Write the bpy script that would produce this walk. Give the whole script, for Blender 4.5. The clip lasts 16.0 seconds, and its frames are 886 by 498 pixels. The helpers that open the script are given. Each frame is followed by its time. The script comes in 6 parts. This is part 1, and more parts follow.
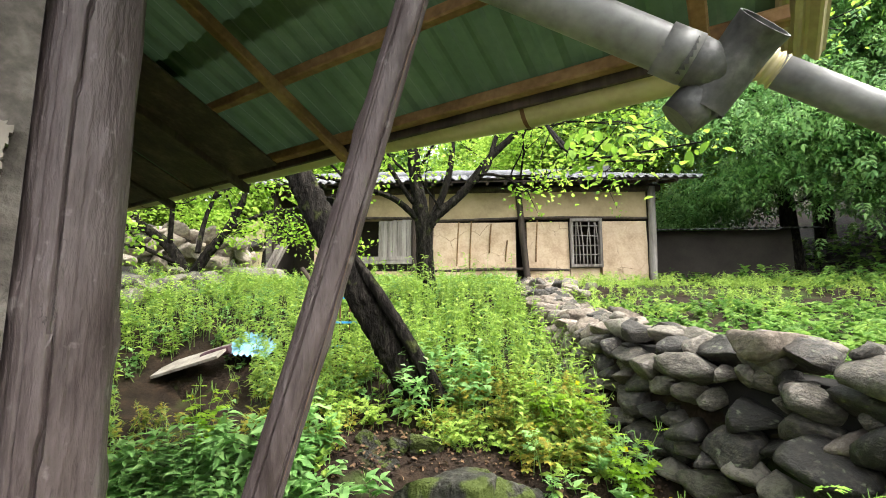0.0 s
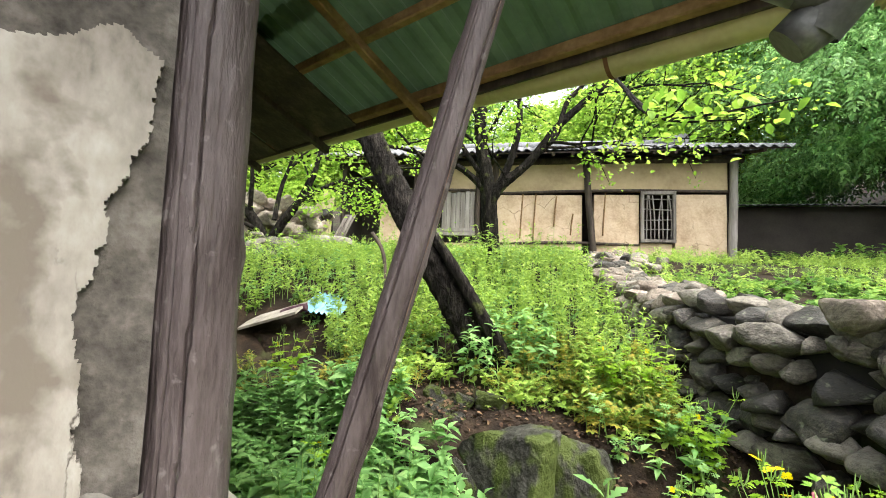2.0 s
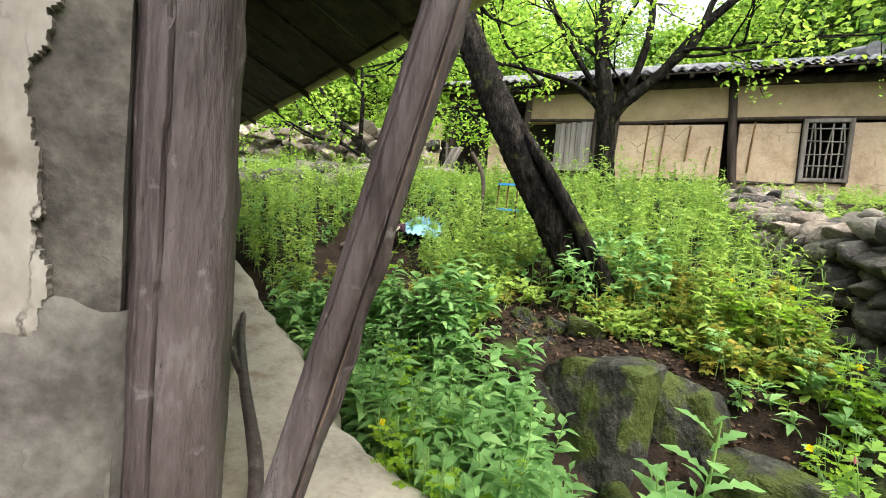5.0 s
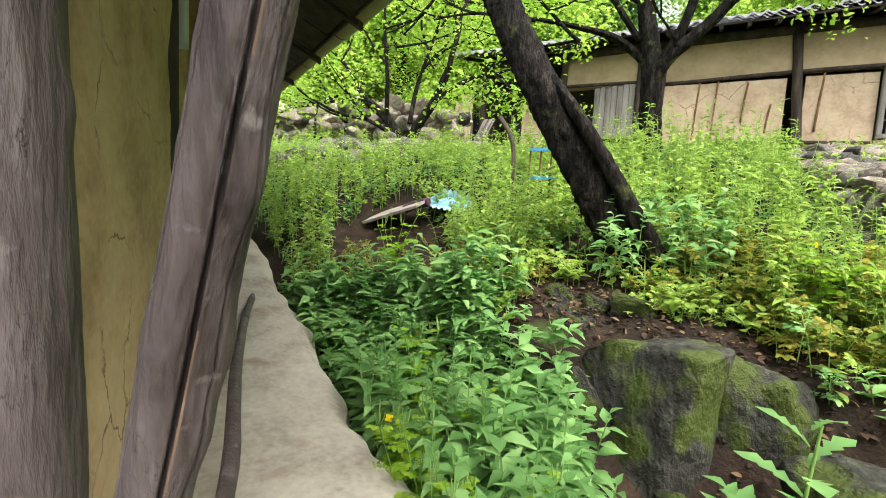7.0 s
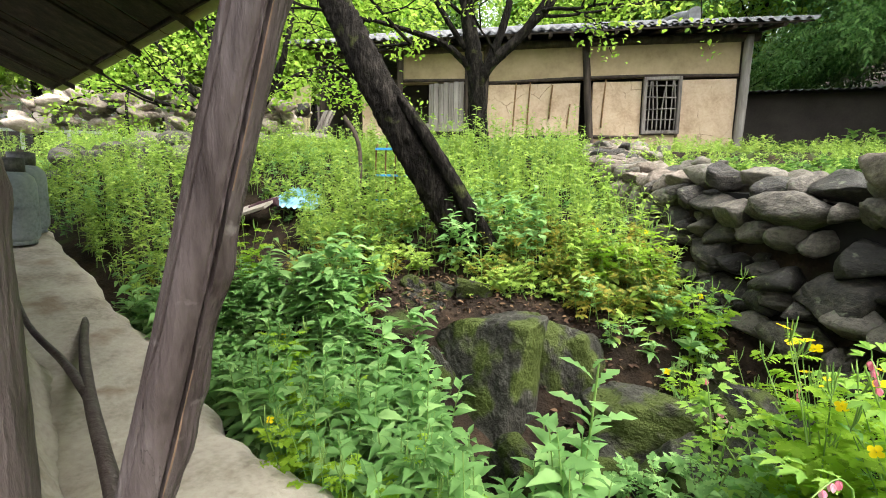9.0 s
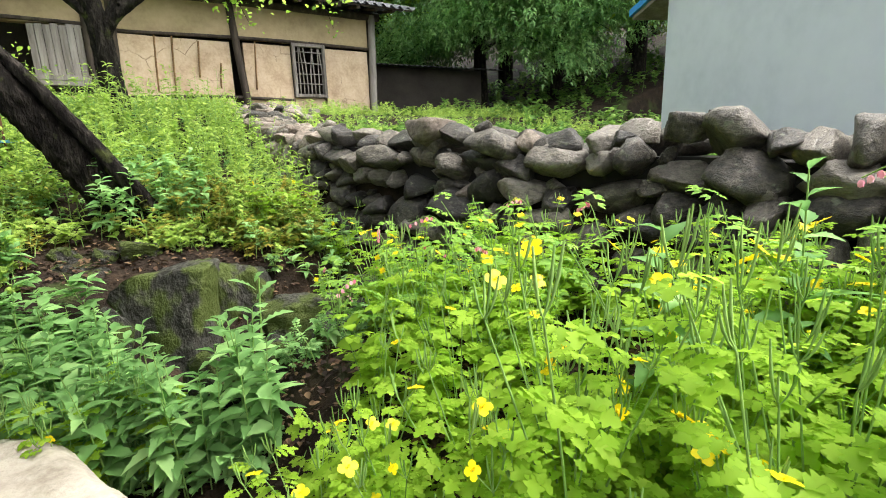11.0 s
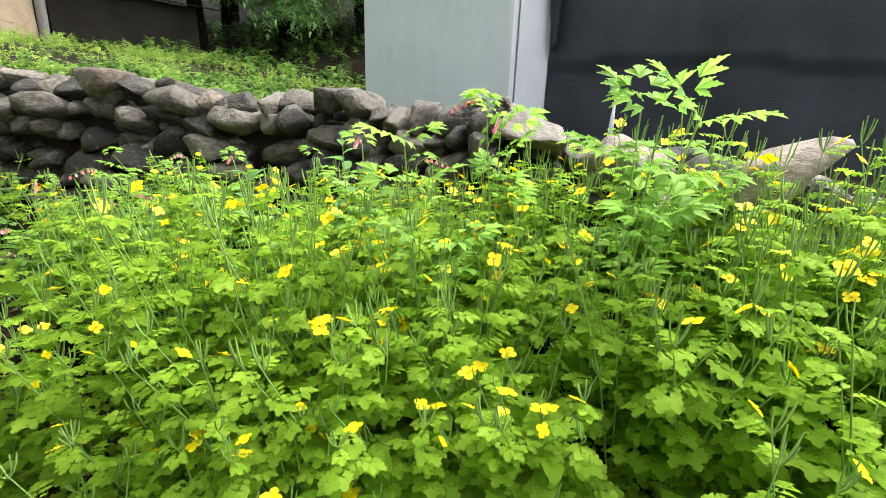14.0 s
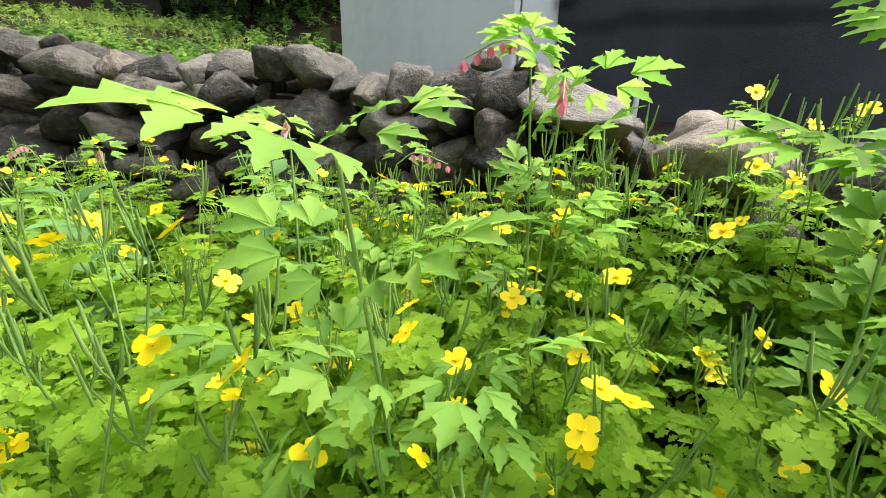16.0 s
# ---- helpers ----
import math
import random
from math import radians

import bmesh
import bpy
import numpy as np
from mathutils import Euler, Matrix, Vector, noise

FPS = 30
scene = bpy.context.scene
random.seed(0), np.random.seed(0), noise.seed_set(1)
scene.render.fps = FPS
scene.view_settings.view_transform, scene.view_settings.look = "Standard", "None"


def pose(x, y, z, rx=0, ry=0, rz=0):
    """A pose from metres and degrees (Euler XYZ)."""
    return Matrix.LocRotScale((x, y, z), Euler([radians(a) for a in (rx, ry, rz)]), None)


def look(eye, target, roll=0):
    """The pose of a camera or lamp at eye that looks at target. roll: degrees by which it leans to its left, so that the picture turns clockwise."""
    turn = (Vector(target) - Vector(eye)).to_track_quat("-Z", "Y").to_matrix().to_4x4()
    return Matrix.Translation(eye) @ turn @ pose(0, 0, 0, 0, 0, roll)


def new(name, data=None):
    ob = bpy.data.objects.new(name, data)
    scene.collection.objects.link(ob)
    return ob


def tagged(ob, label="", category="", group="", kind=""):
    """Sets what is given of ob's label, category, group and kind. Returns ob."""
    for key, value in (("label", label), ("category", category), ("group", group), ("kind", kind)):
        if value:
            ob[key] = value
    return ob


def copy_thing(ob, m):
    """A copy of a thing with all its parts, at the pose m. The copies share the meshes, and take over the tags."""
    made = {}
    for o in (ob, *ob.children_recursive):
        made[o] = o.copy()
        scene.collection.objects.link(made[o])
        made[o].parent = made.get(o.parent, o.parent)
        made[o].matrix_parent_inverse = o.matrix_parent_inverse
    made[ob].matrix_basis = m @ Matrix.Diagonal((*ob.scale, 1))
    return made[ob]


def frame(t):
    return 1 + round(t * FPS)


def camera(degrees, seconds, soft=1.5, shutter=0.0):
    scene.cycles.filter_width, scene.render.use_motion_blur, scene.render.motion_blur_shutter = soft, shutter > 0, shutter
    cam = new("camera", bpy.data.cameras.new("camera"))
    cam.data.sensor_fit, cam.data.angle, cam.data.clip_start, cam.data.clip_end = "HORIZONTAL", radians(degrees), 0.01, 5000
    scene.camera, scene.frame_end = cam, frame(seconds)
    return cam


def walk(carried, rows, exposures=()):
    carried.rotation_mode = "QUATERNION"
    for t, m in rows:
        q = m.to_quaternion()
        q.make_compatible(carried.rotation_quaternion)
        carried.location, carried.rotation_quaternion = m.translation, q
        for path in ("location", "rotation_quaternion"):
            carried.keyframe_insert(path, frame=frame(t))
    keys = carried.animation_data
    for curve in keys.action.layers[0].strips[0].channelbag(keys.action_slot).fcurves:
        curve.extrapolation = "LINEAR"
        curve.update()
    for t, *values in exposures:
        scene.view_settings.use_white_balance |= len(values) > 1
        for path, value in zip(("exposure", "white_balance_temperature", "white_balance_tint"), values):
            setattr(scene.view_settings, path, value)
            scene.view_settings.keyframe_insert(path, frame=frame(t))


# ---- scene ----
cam = camera(88.4, 16.0, soft=1.0)
PATH = [
    (0, (0.007, 0.005, 1.599), (0.005, 1.987, 1.862), 0.1),
    (0.5, (-0.118, -0.011, 1.58), (-0.257, 1.97, 1.822), 0.6),
    (1, (-0.2, -0.065, 1.576), (-0.412, 1.911, 1.799), 1.2),
    (1.5, (-0.131, -0.069, 1.551), (-0.362, 1.907, 1.752), 2.0),
    (2, (-0.055, -0.039, 1.49), (-0.317, 1.938, 1.644), 2.1),
    (2.5, (-0.035, 0.09, 1.479), (-0.4, 2.053, 1.604), 1.6),
    (3, (0.034, 0.231, 1.404), (-0.484, 2.162, 1.462), 2.2),
    (3.5, (0.066, 0.276, 1.3), (-0.563, 2.174, 1.293), 3.2),
    (4, (0.039, 0.265, 1.249), (-0.673, 2.133, 1.189), 4.3),
    (4.2, (0.036, 0.261, 1.257), (-0.697, 2.12, 1.181), 4.7),
    (6.3, (0.018, 0.4, 1.264), (-0.666, 2.273, 1.102), 5.3),
    (6.5, (0.007, 0.492, 1.245), (-0.726, 2.345, 1.073), 4.8),
    (7, (0.002, 0.633, 1.184), (-0.859, 2.427, 0.979), 3.0),
    (7.5, (0.02, 0.695, 1.162), (-0.936, 2.438, 0.946), 1.1),
    (8, (-0.011, 0.665, 1.211), (-0.919, 2.433, 0.989), 0.1),
    (8.5, (-0.018, 0.574, 1.242), (-0.653, 2.458, 1.026), -0.3),
    (9, (0.022, 0.379, 1.287), (-0.205, 2.351, 1.045), 0.9),
    (9.5, (0.029, 0.166, 1.283), (0.203, 2.139, 1.006), 1.5),
    (10, (0.111, -0.004, 1.281), (0.571, 1.917, 0.962), 0.1),
    (10.2, (0.122, -0.071, 1.263), (0.71, 1.809, 0.917), -0.6),
    (12.3, (-0.088, -0.715, 1.255), (1.373, 0.574, 0.803), -0.7),
    (12.5, (-0.07, -0.727, 1.253), (1.436, 0.504, 0.788), -0.3),
    (13, (-0.162, -0.92, 1.221), (1.444, 0.149, 0.698), 1.4),
    (13.5, (-0.156, -1.126, 1.235), (1.509, -0.164, 0.685), 2.7),
    (14, (-0.097, -1.139, 1.325), (1.592, -0.252, 0.723), 1.9),
    (14.5, (0.078, -1.038, 1.319), (1.773, -0.176, 0.703), 1.3),
    (15, (0.39, -0.88, 1.309), (2.086, -0.039, 0.665), 1.1),
    (15.5, (0.507, -0.793, 1.304), (2.2, 0.035, 0.636), 1.4),
    (16, (0.561, -0.761, 1.291), (2.243, 0.064, 0.592), 1.7),
]
walk(cam, [(t, look(eye, target, roll)) for t, eye, target, roll in PATH],
     exposures=[(0.0, 1.52), (2.0, 1.54), (3.5, 1.22), (4.2, 1.2), (6.5, 1.24), (7.5, 1.38), (9.5, 1.3), (12.5, 1.3), (13.5, 1.35), (14.5, 1.15), (15.5, 0.97), (16.0, 0.97)])

# ---- world and sun: a bright overcast day ----
world = bpy.data.worlds.new("overcast_sky")
scene.world = world
world.use_nodes = True
wn = world.node_tree
sky = wn.nodes.new("ShaderNodeTexSky")
sky.sky_type = "NISHITA"
sky.sun_disc = False
sky.sun_elevation, sky.sun_rotation = radians(58), radians(118)
sky.air_density, sky.dust_density, sky.ozone_density = 1.2, 6.0, 1.0
grey = wn.nodes.new("ShaderNodeHueSaturation")
grey.inputs["Saturation"].default_value = 0.3
wn.links.new(sky.outputs[0], grey.inputs["Color"])
wn.links.new(grey.outputs[0], wn.nodes["Background"].inputs["Color"])
wn.nodes["Background"].inputs["Strength"].default_value = 0.27
sun = new("sun", bpy.data.lights.new("sun", "SUN"))
sun.data.energy, sun.data.angle, sun.data.color = 1.0, radians(40), (1.0, 0.97, 0.92)
sun.matrix_world = look((0, 0, 30), (-math.sin(radians(118)) * math.cos(radians(58)), -math.cos(radians(118)) * math.cos(radians(58)), 30 - math.sin(radians(58))))

rng = np.random.default_rng(7)


# ---- materials ----
def surf(name, cols, scale=3.0, rough=0.85, bump=0.3, fine=40.0, metal=0.0, stretch=(1, 1, 1), island=0.0, objrand=0.0, trans=0.0, spec=0.3, moss=None, detail=6.0, bdist=0.01, crack=None):
    """A weathered surface: broad stains and fine grain in colour and relief."""
    m = bpy.data.materials.new(name)
    m.use_nodes = True
    nt = m.node_tree
    N, L = nt.nodes, nt.links
    out = N["Material Output"]
    b = N["Principled BSDF"]
    b.inputs["Metallic"].default_value = metal
    b.inputs["Specular IOR Level"].default_value = spec
    co = N.new("ShaderNodeTexCoord")
    mp = N.new("ShaderNodeMapping")
    mp.inputs["Scale"].default_value = stretch
    L.new(co.outputs["Object"], mp.inputs["Vector"])
    broad = N.new("ShaderNodeTexNoise")
    broad.inputs["Scale"].default_value, broad.inputs["Detail"].default_value, broad.inputs["Roughness"].default_value = scale, detail, 0.62
    L.new(mp.outputs[0], broad.inputs["Vector"])
    grain = N.new("ShaderNodeTexNoise")
    grain.inputs["Scale"].default_value, grain.inputs["Detail"].default_value = fine, 4.0
    L.new(mp.outputs[0], grain.inputs["Vector"])
    mixv = N.new("ShaderNodeMath")
    mixv.operation = "MULTIPLY_ADD"
    mixv.inputs[1].default_value = 0.35
    L.new(grain.outputs["Fac"], mixv.inputs[0])
    off = N.new("ShaderNodeMath")
    off.operation = "SUBTRACT"
    off.inputs[1].default_value = 0.175
    L.new(broad.outputs["Fac"], off.inputs[0])
    L.new(off.outputs[0], mixv.inputs[2])
    fac = mixv
    if island or objrand:
        info = N.new("ShaderNodeNewGeometry" if island else "ShaderNodeObjectInfo")
        sh = N.new("ShaderNodeMath")
        sh.operation = "MULTIPLY_ADD"
        amount = island or objrand
        sh.inputs[1].default_value = amount
        L.new(info.outputs["Random Per Island" if island else "Random"], sh.inputs[0])
        low = N.new("ShaderNodeMath")
        low.operation = "SUBTRACT"
        low.inputs[1].default_value = amount / 2
        L.new(fac.outputs[0], low.inputs[0])
        L.new(low.outputs[0], sh.inputs[2])
        fac = sh
    ramp = N.new("ShaderNodeValToRGB")
    el = ramp.color_ramp.elements
    n = len(cols)
    while len(el) < n:
        el.new(0.5)
    for k, c in enumerate(cols):
        el[k].position = 0.28 + 0.44 * k / (n - 1)
        el[k].color = (*c, 1)
    L.new(fac.outputs[0], ramp.inputs["Fac"])
    colour = ramp.outputs["Color"]
    if moss:
        mn = N.new("ShaderNodeTexNoise")
        mn.inputs["Scale"].default_value, mn.inputs["Detail"].default_value = moss[1], 5.0
        L.new(co.outputs["Object"], mn.inputs["Vector"])
        mr = N.new("ShaderNodeMapRange")
        mr.inputs["From Min"].default_value, mr.inputs["From Max"].default_value = moss[2], moss[2] + 0.08
        L.new(mn.outputs["Fac"], mr.inputs["Value"])
        mm = N.new("ShaderNodeMix")
        mm.data_type = "RGBA"
        L.new(mr.outputs[0], mm.inputs["Factor"])
        L.new(colour, mm.inputs["A"])
        mm.inputs["B"].default_value = (*moss[0], 1)
        colour = mm.outputs["Result"]
    if crack:
        # hairline cracks: warped cell edges, broken up by noise
        vo = N.new("ShaderNodeTexVoronoi")
        vo.feature = "DISTANCE_TO_EDGE"
        vo.inputs["Scale"].default_value = crack[0]
        wp = N.new("ShaderNodeMix")
        wp.data_type = "RGBA"
        wp.blend_type = "ADD"
        wp.inputs["Factor"].default_value = 0.25
        L.new(mp.outputs[0], wp.inputs["A"])
        L.new(broad.outputs["Color"], wp.inputs["B"])
        L.new(wp.outputs["Result"], vo.inputs["Vector"])
        cr = N.new("ShaderNodeMapRange")
        cr.inputs["From Min"].default_value, cr.inputs["From Max"].default_value = 0.0, crack[1]
        cr.inputs["To Min"].default_value, cr.inputs["To Max"].default_value = 1.0, 0.0
        L.new(vo.outputs["Distance"], cr.inputs["Value"])
        gate = N.new("ShaderNodeMapRange")
        gate.inputs["From Min"].default_value, gate.inputs["From Max"].default_value = 0.5, 0.6
        L.new(broad.outputs["Fac"], gate.inputs["Value"])
        mu = N.new("ShaderNodeMath")
        mu.operation = "MULTIPLY"
        L.new(cr.outputs[0], mu.inputs[0])
        L.new(gate.outputs[0], mu.inputs[1])
        cm = N.new("ShaderNodeMix")
        cm.data_type = "RGBA"
        L.new(mu.outputs[0], cm.inputs["Factor"])
        L.new(colour, cm.inputs["A"])
        cm.inputs["B"].default_value = (*crack[2], 1)
        colour = cm.outputs["Result"]
    L.new(colour, b.inputs["Base Color"])
    rr = N.new("ShaderNodeMapRange")
    rr.inputs["To Min"].default_value, rr.inputs["To Max"].default_value = max(0.05, rough - 0.15), min(1.0, rough + 0.15)
    L.new(broad.outputs["Fac"], rr.inputs["Value"])
    L.new(rr.outputs[0], b.inputs["Roughness"])
    if bump:
        hb = N.new("ShaderNodeMath")
        hb.operation = "ADD"
        L.new(broad.outputs["Fac"], hb.inputs[0])
        L.new(mixv.outputs[0], hb.inputs[1])
        bp = N.new("ShaderNodeBump")
        bp.inputs["Strength"].default_value, bp.inputs["Distance"].default_value = bump, bdist
        L.new(hb.outputs[0], bp.inputs["Height"])
        L.new(bp.outputs[0], b.inputs["Normal"])
    if trans:
        tr = N.new("ShaderNodeBsdfTranslucent")
        L.new(colour, tr.inputs["Color"])
        ms = N.new("ShaderNodeMixShader")
        ms.inputs["Fac"].default_value = trans
        L.new(b.outputs[0], ms.inputs[1])
        L.new(tr.outputs[0], ms.inputs[2])
        L.new(ms.outputs[0], out.inputs["Surface"])
    return m


M = {}
M["soil"] = surf("soil", [(0.01, 0.007, 0.005), (0.022, 0.015, 0.01), (0.045, 0.03, 0.019)], 6, 0.95, 0.8, 60, spec=0.12, moss=((0.04, 0.058, 0.016), 1.3, 0.55), bdist=0.03)
M["stone"] = surf("field_stone", [(0.02, 0.0175, 0.0135), (0.052, 0.045, 0.035), (0.1, 0.087, 0.068), (0.175, 0.155, 0.122)], 4, 0.6, 0.6, 26, objrand=0.5, spec=0.45, bdist=0.02, moss=((0.13, 0.138, 0.092), 3.0, 0.62))
M["stone_light"] = surf("pale_field_stone", [(0.085, 0.068, 0.052), (0.18, 0.148, 0.118), (0.31, 0.265, 0.22)], 4, 0.85, 0.6, 40, objrand=0.3, bdist=0.015)
M["stone_pale"] = surf("bleached_field_stone", [(0.17, 0.135, 0.11), (0.3, 0.25, 0.205), (0.45, 0.385, 0.325)], 4, 0.85, 0.6, 30, objrand=0.3, bdist=0.015)
M["boulder"] = surf("mossy_boulder", [(0.011, 0.011, 0.008), (0.028, 0.027, 0.02), (0.08, 0.077, 0.065)], 3.5, 0.75, 0.8, 11, moss=((0.048, 0.066, 0.009), 1.9, 0.45), bdist=0.05)
M["plaster"] = surf("lime_plaster", [(0.11, 0.095, 0.078), (0.21, 0.186, 0.158), (0.275, 0.25, 0.216), (0.34, 0.315, 0.28)], 6.0, 0.9, 0.5, 40, bdist=0.012, stretch=(1, 1, 0.55), moss=((0.14, 0.118, 0.094), 5.5, 0.57), crack=(2.2, 0.014, (0.06, 0.05, 0.04)))
M["mortar"] = surf("grey_mortar", [(0.035, 0.03, 0.025), (0.085, 0.075, 0.064), (0.16, 0.143, 0.123)], 9, 0.95, 0.6, 60, bdist=0.016)
M["concrete"] = surf("worn_concrete", [(0.2, 0.172, 0.135), (0.36, 0.32, 0.265), (0.46, 0.415, 0.35)], 3.0, 0.9, 0.8, 40, bdist=0.014, moss=((0.24, 0.19, 0.14), 2.6, 0.58))
M["apron"] = surf("grey_concrete_apron", [(0.06, 0.053, 0.046), (0.115, 0.104, 0.092), (0.18, 0.166, 0.148)], 5.0, 0.9, 0.5, 40, bdist=0.014, moss=((0.1, 0.088, 0.074), 3.4, 0.58), crack=(3.0, 0.012, (0.05, 0.043, 0.036)))
M["clay"] = surf("ochre_clay_wall", [(0.3, 0.19, 0.105), (0.49, 0.335, 0.2), (0.58, 0.425, 0.265)], 3.0, 0.95, 0.6, 40, bdist=0.012, crack=(2.5, 0.012, (0.1, 0.06, 0.03)))
M["clay_far"] = surf("pale_clay_wall", [(0.36, 0.25, 0.16), (0.53, 0.395, 0.27), (0.62, 0.49, 0.355)], 2.2, 0.95, 0.7, 22, bdist=0.02, crack=(1.6, 0.02, (0.2, 0.13, 0.08)))
M["clay_top"] = surf("brown_clay_frieze", [(0.3, 0.22, 0.13), (0.42, 0.32, 0.19), (0.5, 0.38, 0.24)], 1.3, 0.95, 0.6, 14, bdist=0.02)
M["log"] = surf("weathered_log", [(0.03, 0.021, 0.02), (0.066, 0.05, 0.048), (0.094, 0.074, 0.072), (0.16, 0.137, 0.132)], 11, 0.55, 1.0, 110, stretch=(1, 1, 0.22), moss=((0.16, 0.138, 0.132), 24.0, 0.64), bdist=0.01, crack=(9.0, 0.012, (0.016, 0.011, 0.011)))
M["split"] = surf("pale_split_wood", [(0.1, 0.06, 0.04), (0.19, 0.12, 0.08)], 20, 0.9, 0.4, 60, stretch=(1, 1, 0.2))
M["dark_log"] = surf("dark_old_timber", [(0.02, 0.015, 0.012), (0.05, 0.037, 0.028), (0.1, 0.075, 0.06)], 8, 0.8, 0.7, 50, stretch=(1, 1, 0.14), bdist=0.012)
M["grey_wood"] = surf("grey_planks", [(0.1, 0.085, 0.075), (0.22, 0.195, 0.175), (0.34, 0.31, 0.285)], 6, 0.85, 0.6, 50, stretch=(1, 1, 0.1), island=0.3, bdist=0.01)
M["batten"] = surf("brown_batten", [(0.1, 0.055, 0.024), (0.2, 0.115, 0.05), (0.29, 0.18, 0.085)], 6, 0.85, 0.5, 50, bdist=0.008)
M["green_sheet"] = surf("green_roof_sheet", [(0.034, 0.06, 0.03), (0.05, 0.086, 0.043), (0.075, 0.115, 0.06)], 2.5, 0.5, 0.2, 30, trans=0.07, bdist=0.004)
M["gutter"] = surf("tan_plastic_gutter", [(0.3, 0.255, 0.13), (0.4, 0.345, 0.185), (0.46, 0.4, 0.23)], 3, 0.5, 0.15, 40, bdist=0.004)
M["rust"] = surf("rusty_strap", [(0.09, 0.04, 0.02), (0.16, 0.075, 0.035)], 10, 0.8, 0.4)
M["pvc"] = surf("grey_pvc", [(0.05, 0.05, 0.047), (0.14, 0.14, 0.132), (0.22, 0.22, 0.21)], 4, 0.45, 0.25, 40, bdist=0.004)
M["pvc_dark"] = surf("dark_grubby_pvc", [(0.03, 0.03, 0.029), (0.07, 0.07, 0.066), (0.16, 0.155, 0.15)], 9, 0.5, 0.35, 60, bdist=0.004)
M["bark"] = surf("dark_fissured_bark", [(0.003, 0.0025, 0.002), (0.013, 0.011, 0.009), (0.05, 0.043, 0.036)], 20, 0.95, 1.0, 70, stretch=(1, 1, 0.35), spec=0.1, moss=((0.06, 0.07, 0.022), 5.0, 0.62), bdist=0.03)
M["twig"] = surf("brown_twig", [(0.035, 0.026, 0.02), (0.08, 0.06, 0.045)], 10, 0.9, 0.5)
M["slate"] = surf("grey_roof_tile", [(0.07, 0.07, 0.072), (0.15, 0.152, 0.158), (0.27, 0.272, 0.28)], 3, 0.8, 0.5, 30, island=0.2, bdist=0.015)
# near-black that stands for deep shade in gaps and behind openings
M["dark"] = surf("shade_black", [(0.01, 0.009, 0.008), (0.02, 0.018, 0.016)], 3, 0.95, 0.2)
# brown wall colour with shade already darkened into it
M["shade_wall"] = surf("shade_dark_wall", [(0.035, 0.028, 0.024), (0.07, 0.058, 0.05)], 1.5, 0.95, 0.4)
M["panel"] = surf("pale_grey_panel", [(0.5, 0.545, 0.575), (0.58, 0.62, 0.65), (0.62, 0.66, 0.69)], 0.7, 0.5, 0.06, 8, bdist=0.005)
M["white_trim"] = surf("white_trim", [(0.6, 0.62, 0.64), (0.72, 0.74, 0.75)], 2, 0.5, 0.1)
M["blue"] = surf("blue_painted_metal", [(0.03, 0.2, 0.5), (0.05, 0.29, 0.62), (0.12, 0.4, 0.7)], 3, 0.45, 0.1)
M["faded_blue"] = surf("faded_blue_sheet", [(0.16, 0.36, 0.56), (0.24, 0.46, 0.66), (0.36, 0.56, 0.72)], 3, 0.45, 0.1)
M["rag"] = surf("dark_maroon_cloth", [(0.03, 0.014, 0.02), (0.08, 0.035, 0.045)], 14, 0.95, 0.5)
M["tarp"] = surf("black_shade_tarp", [(0.014, 0.016, 0.02), (0.026, 0.03, 0.036), (0.042, 0.047, 0.055)], 1.2, 0.6, 0.5, 90, bdist=0.02)
M["steel"] = surf("grey_painted_steel", [(0.13, 0.15, 0.175), (0.26, 0.29, 0.32), (0.35, 0.38, 0.41)], 5, 0.45, 0.15, 40)
M["board"] = surf("grey_cement_sheet", [(0.15, 0.13, 0.108), (0.25, 0.222, 0.188), (0.35, 0.318, 0.275)], 6, 0.9, 0.6)


def leafmat(name, cols, trans=0.5, rough=0.56, spec=0.22):
    return surf(name, cols, 1.1, rough, 0.0, 12, island=0.5, trans=trans, spec=spec, detail=2.0)


M["herb"] = leafmat("mid_green_herb", [(0.14, 0.29, 0.085), (0.23, 0.43, 0.14), (0.36, 0.58, 0.21)])
M["celandine"] = leafmat("fresh_green_leaf", [(0.25, 0.42, 0.035), (0.32, 0.52, 0.045), (0.39, 0.58, 0.07)], 0.66, 0.6, 0.15)
M["heart_leaf"] = leafmat("cool_green_divided_leaf", [(0.18, 0.35, 0.06), (0.27, 0.48, 0.085), (0.37, 0.58, 0.11)], 0.6)
M["weed"] = leafmat("yellow_green_weed", [(0.2, 0.32, 0.05), (0.33, 0.48, 0.09), (0.46, 0.6, 0.14)], 0.58)
M["yellowed"] = leafmat("yellowing_leaf", [(0.11, 0.16, 0.022), (0.22, 0.23, 0.032), (0.38, 0.32, 0.055)])
M["tree_leaf"] = leafmat("bright_tree_leaf", [(0.18, 0.34, 0.04), (0.32, 0.5, 0.06), (0.45, 0.62, 0.11)], 0.6)
M["far_leaf"] = leafmat("woodland_leaf", [(0.08, 0.18, 0.035), (0.16, 0.3, 0.06), (0.27, 0.43, 0.09)])
M["conifer"] = leafmat("feathery_dark_leaf", [(0.13, 0.28, 0.085), (0.23, 0.43, 0.13), (0.35, 0.57, 0.19)], 0.5)
M["stem"] = surf("green_stem", [(0.19, 0.34, 0.08), (0.3, 0.45, 0.13)], 5, 0.6, 0.0, island=0.4, trans=0.3)
M["petal"] = surf("yellow_petal", [(0.85, 0.64, 0.0), (0.95, 0.76, 0.015)], 8, 0.5, 0.0, island=0.3, trans=0.3)
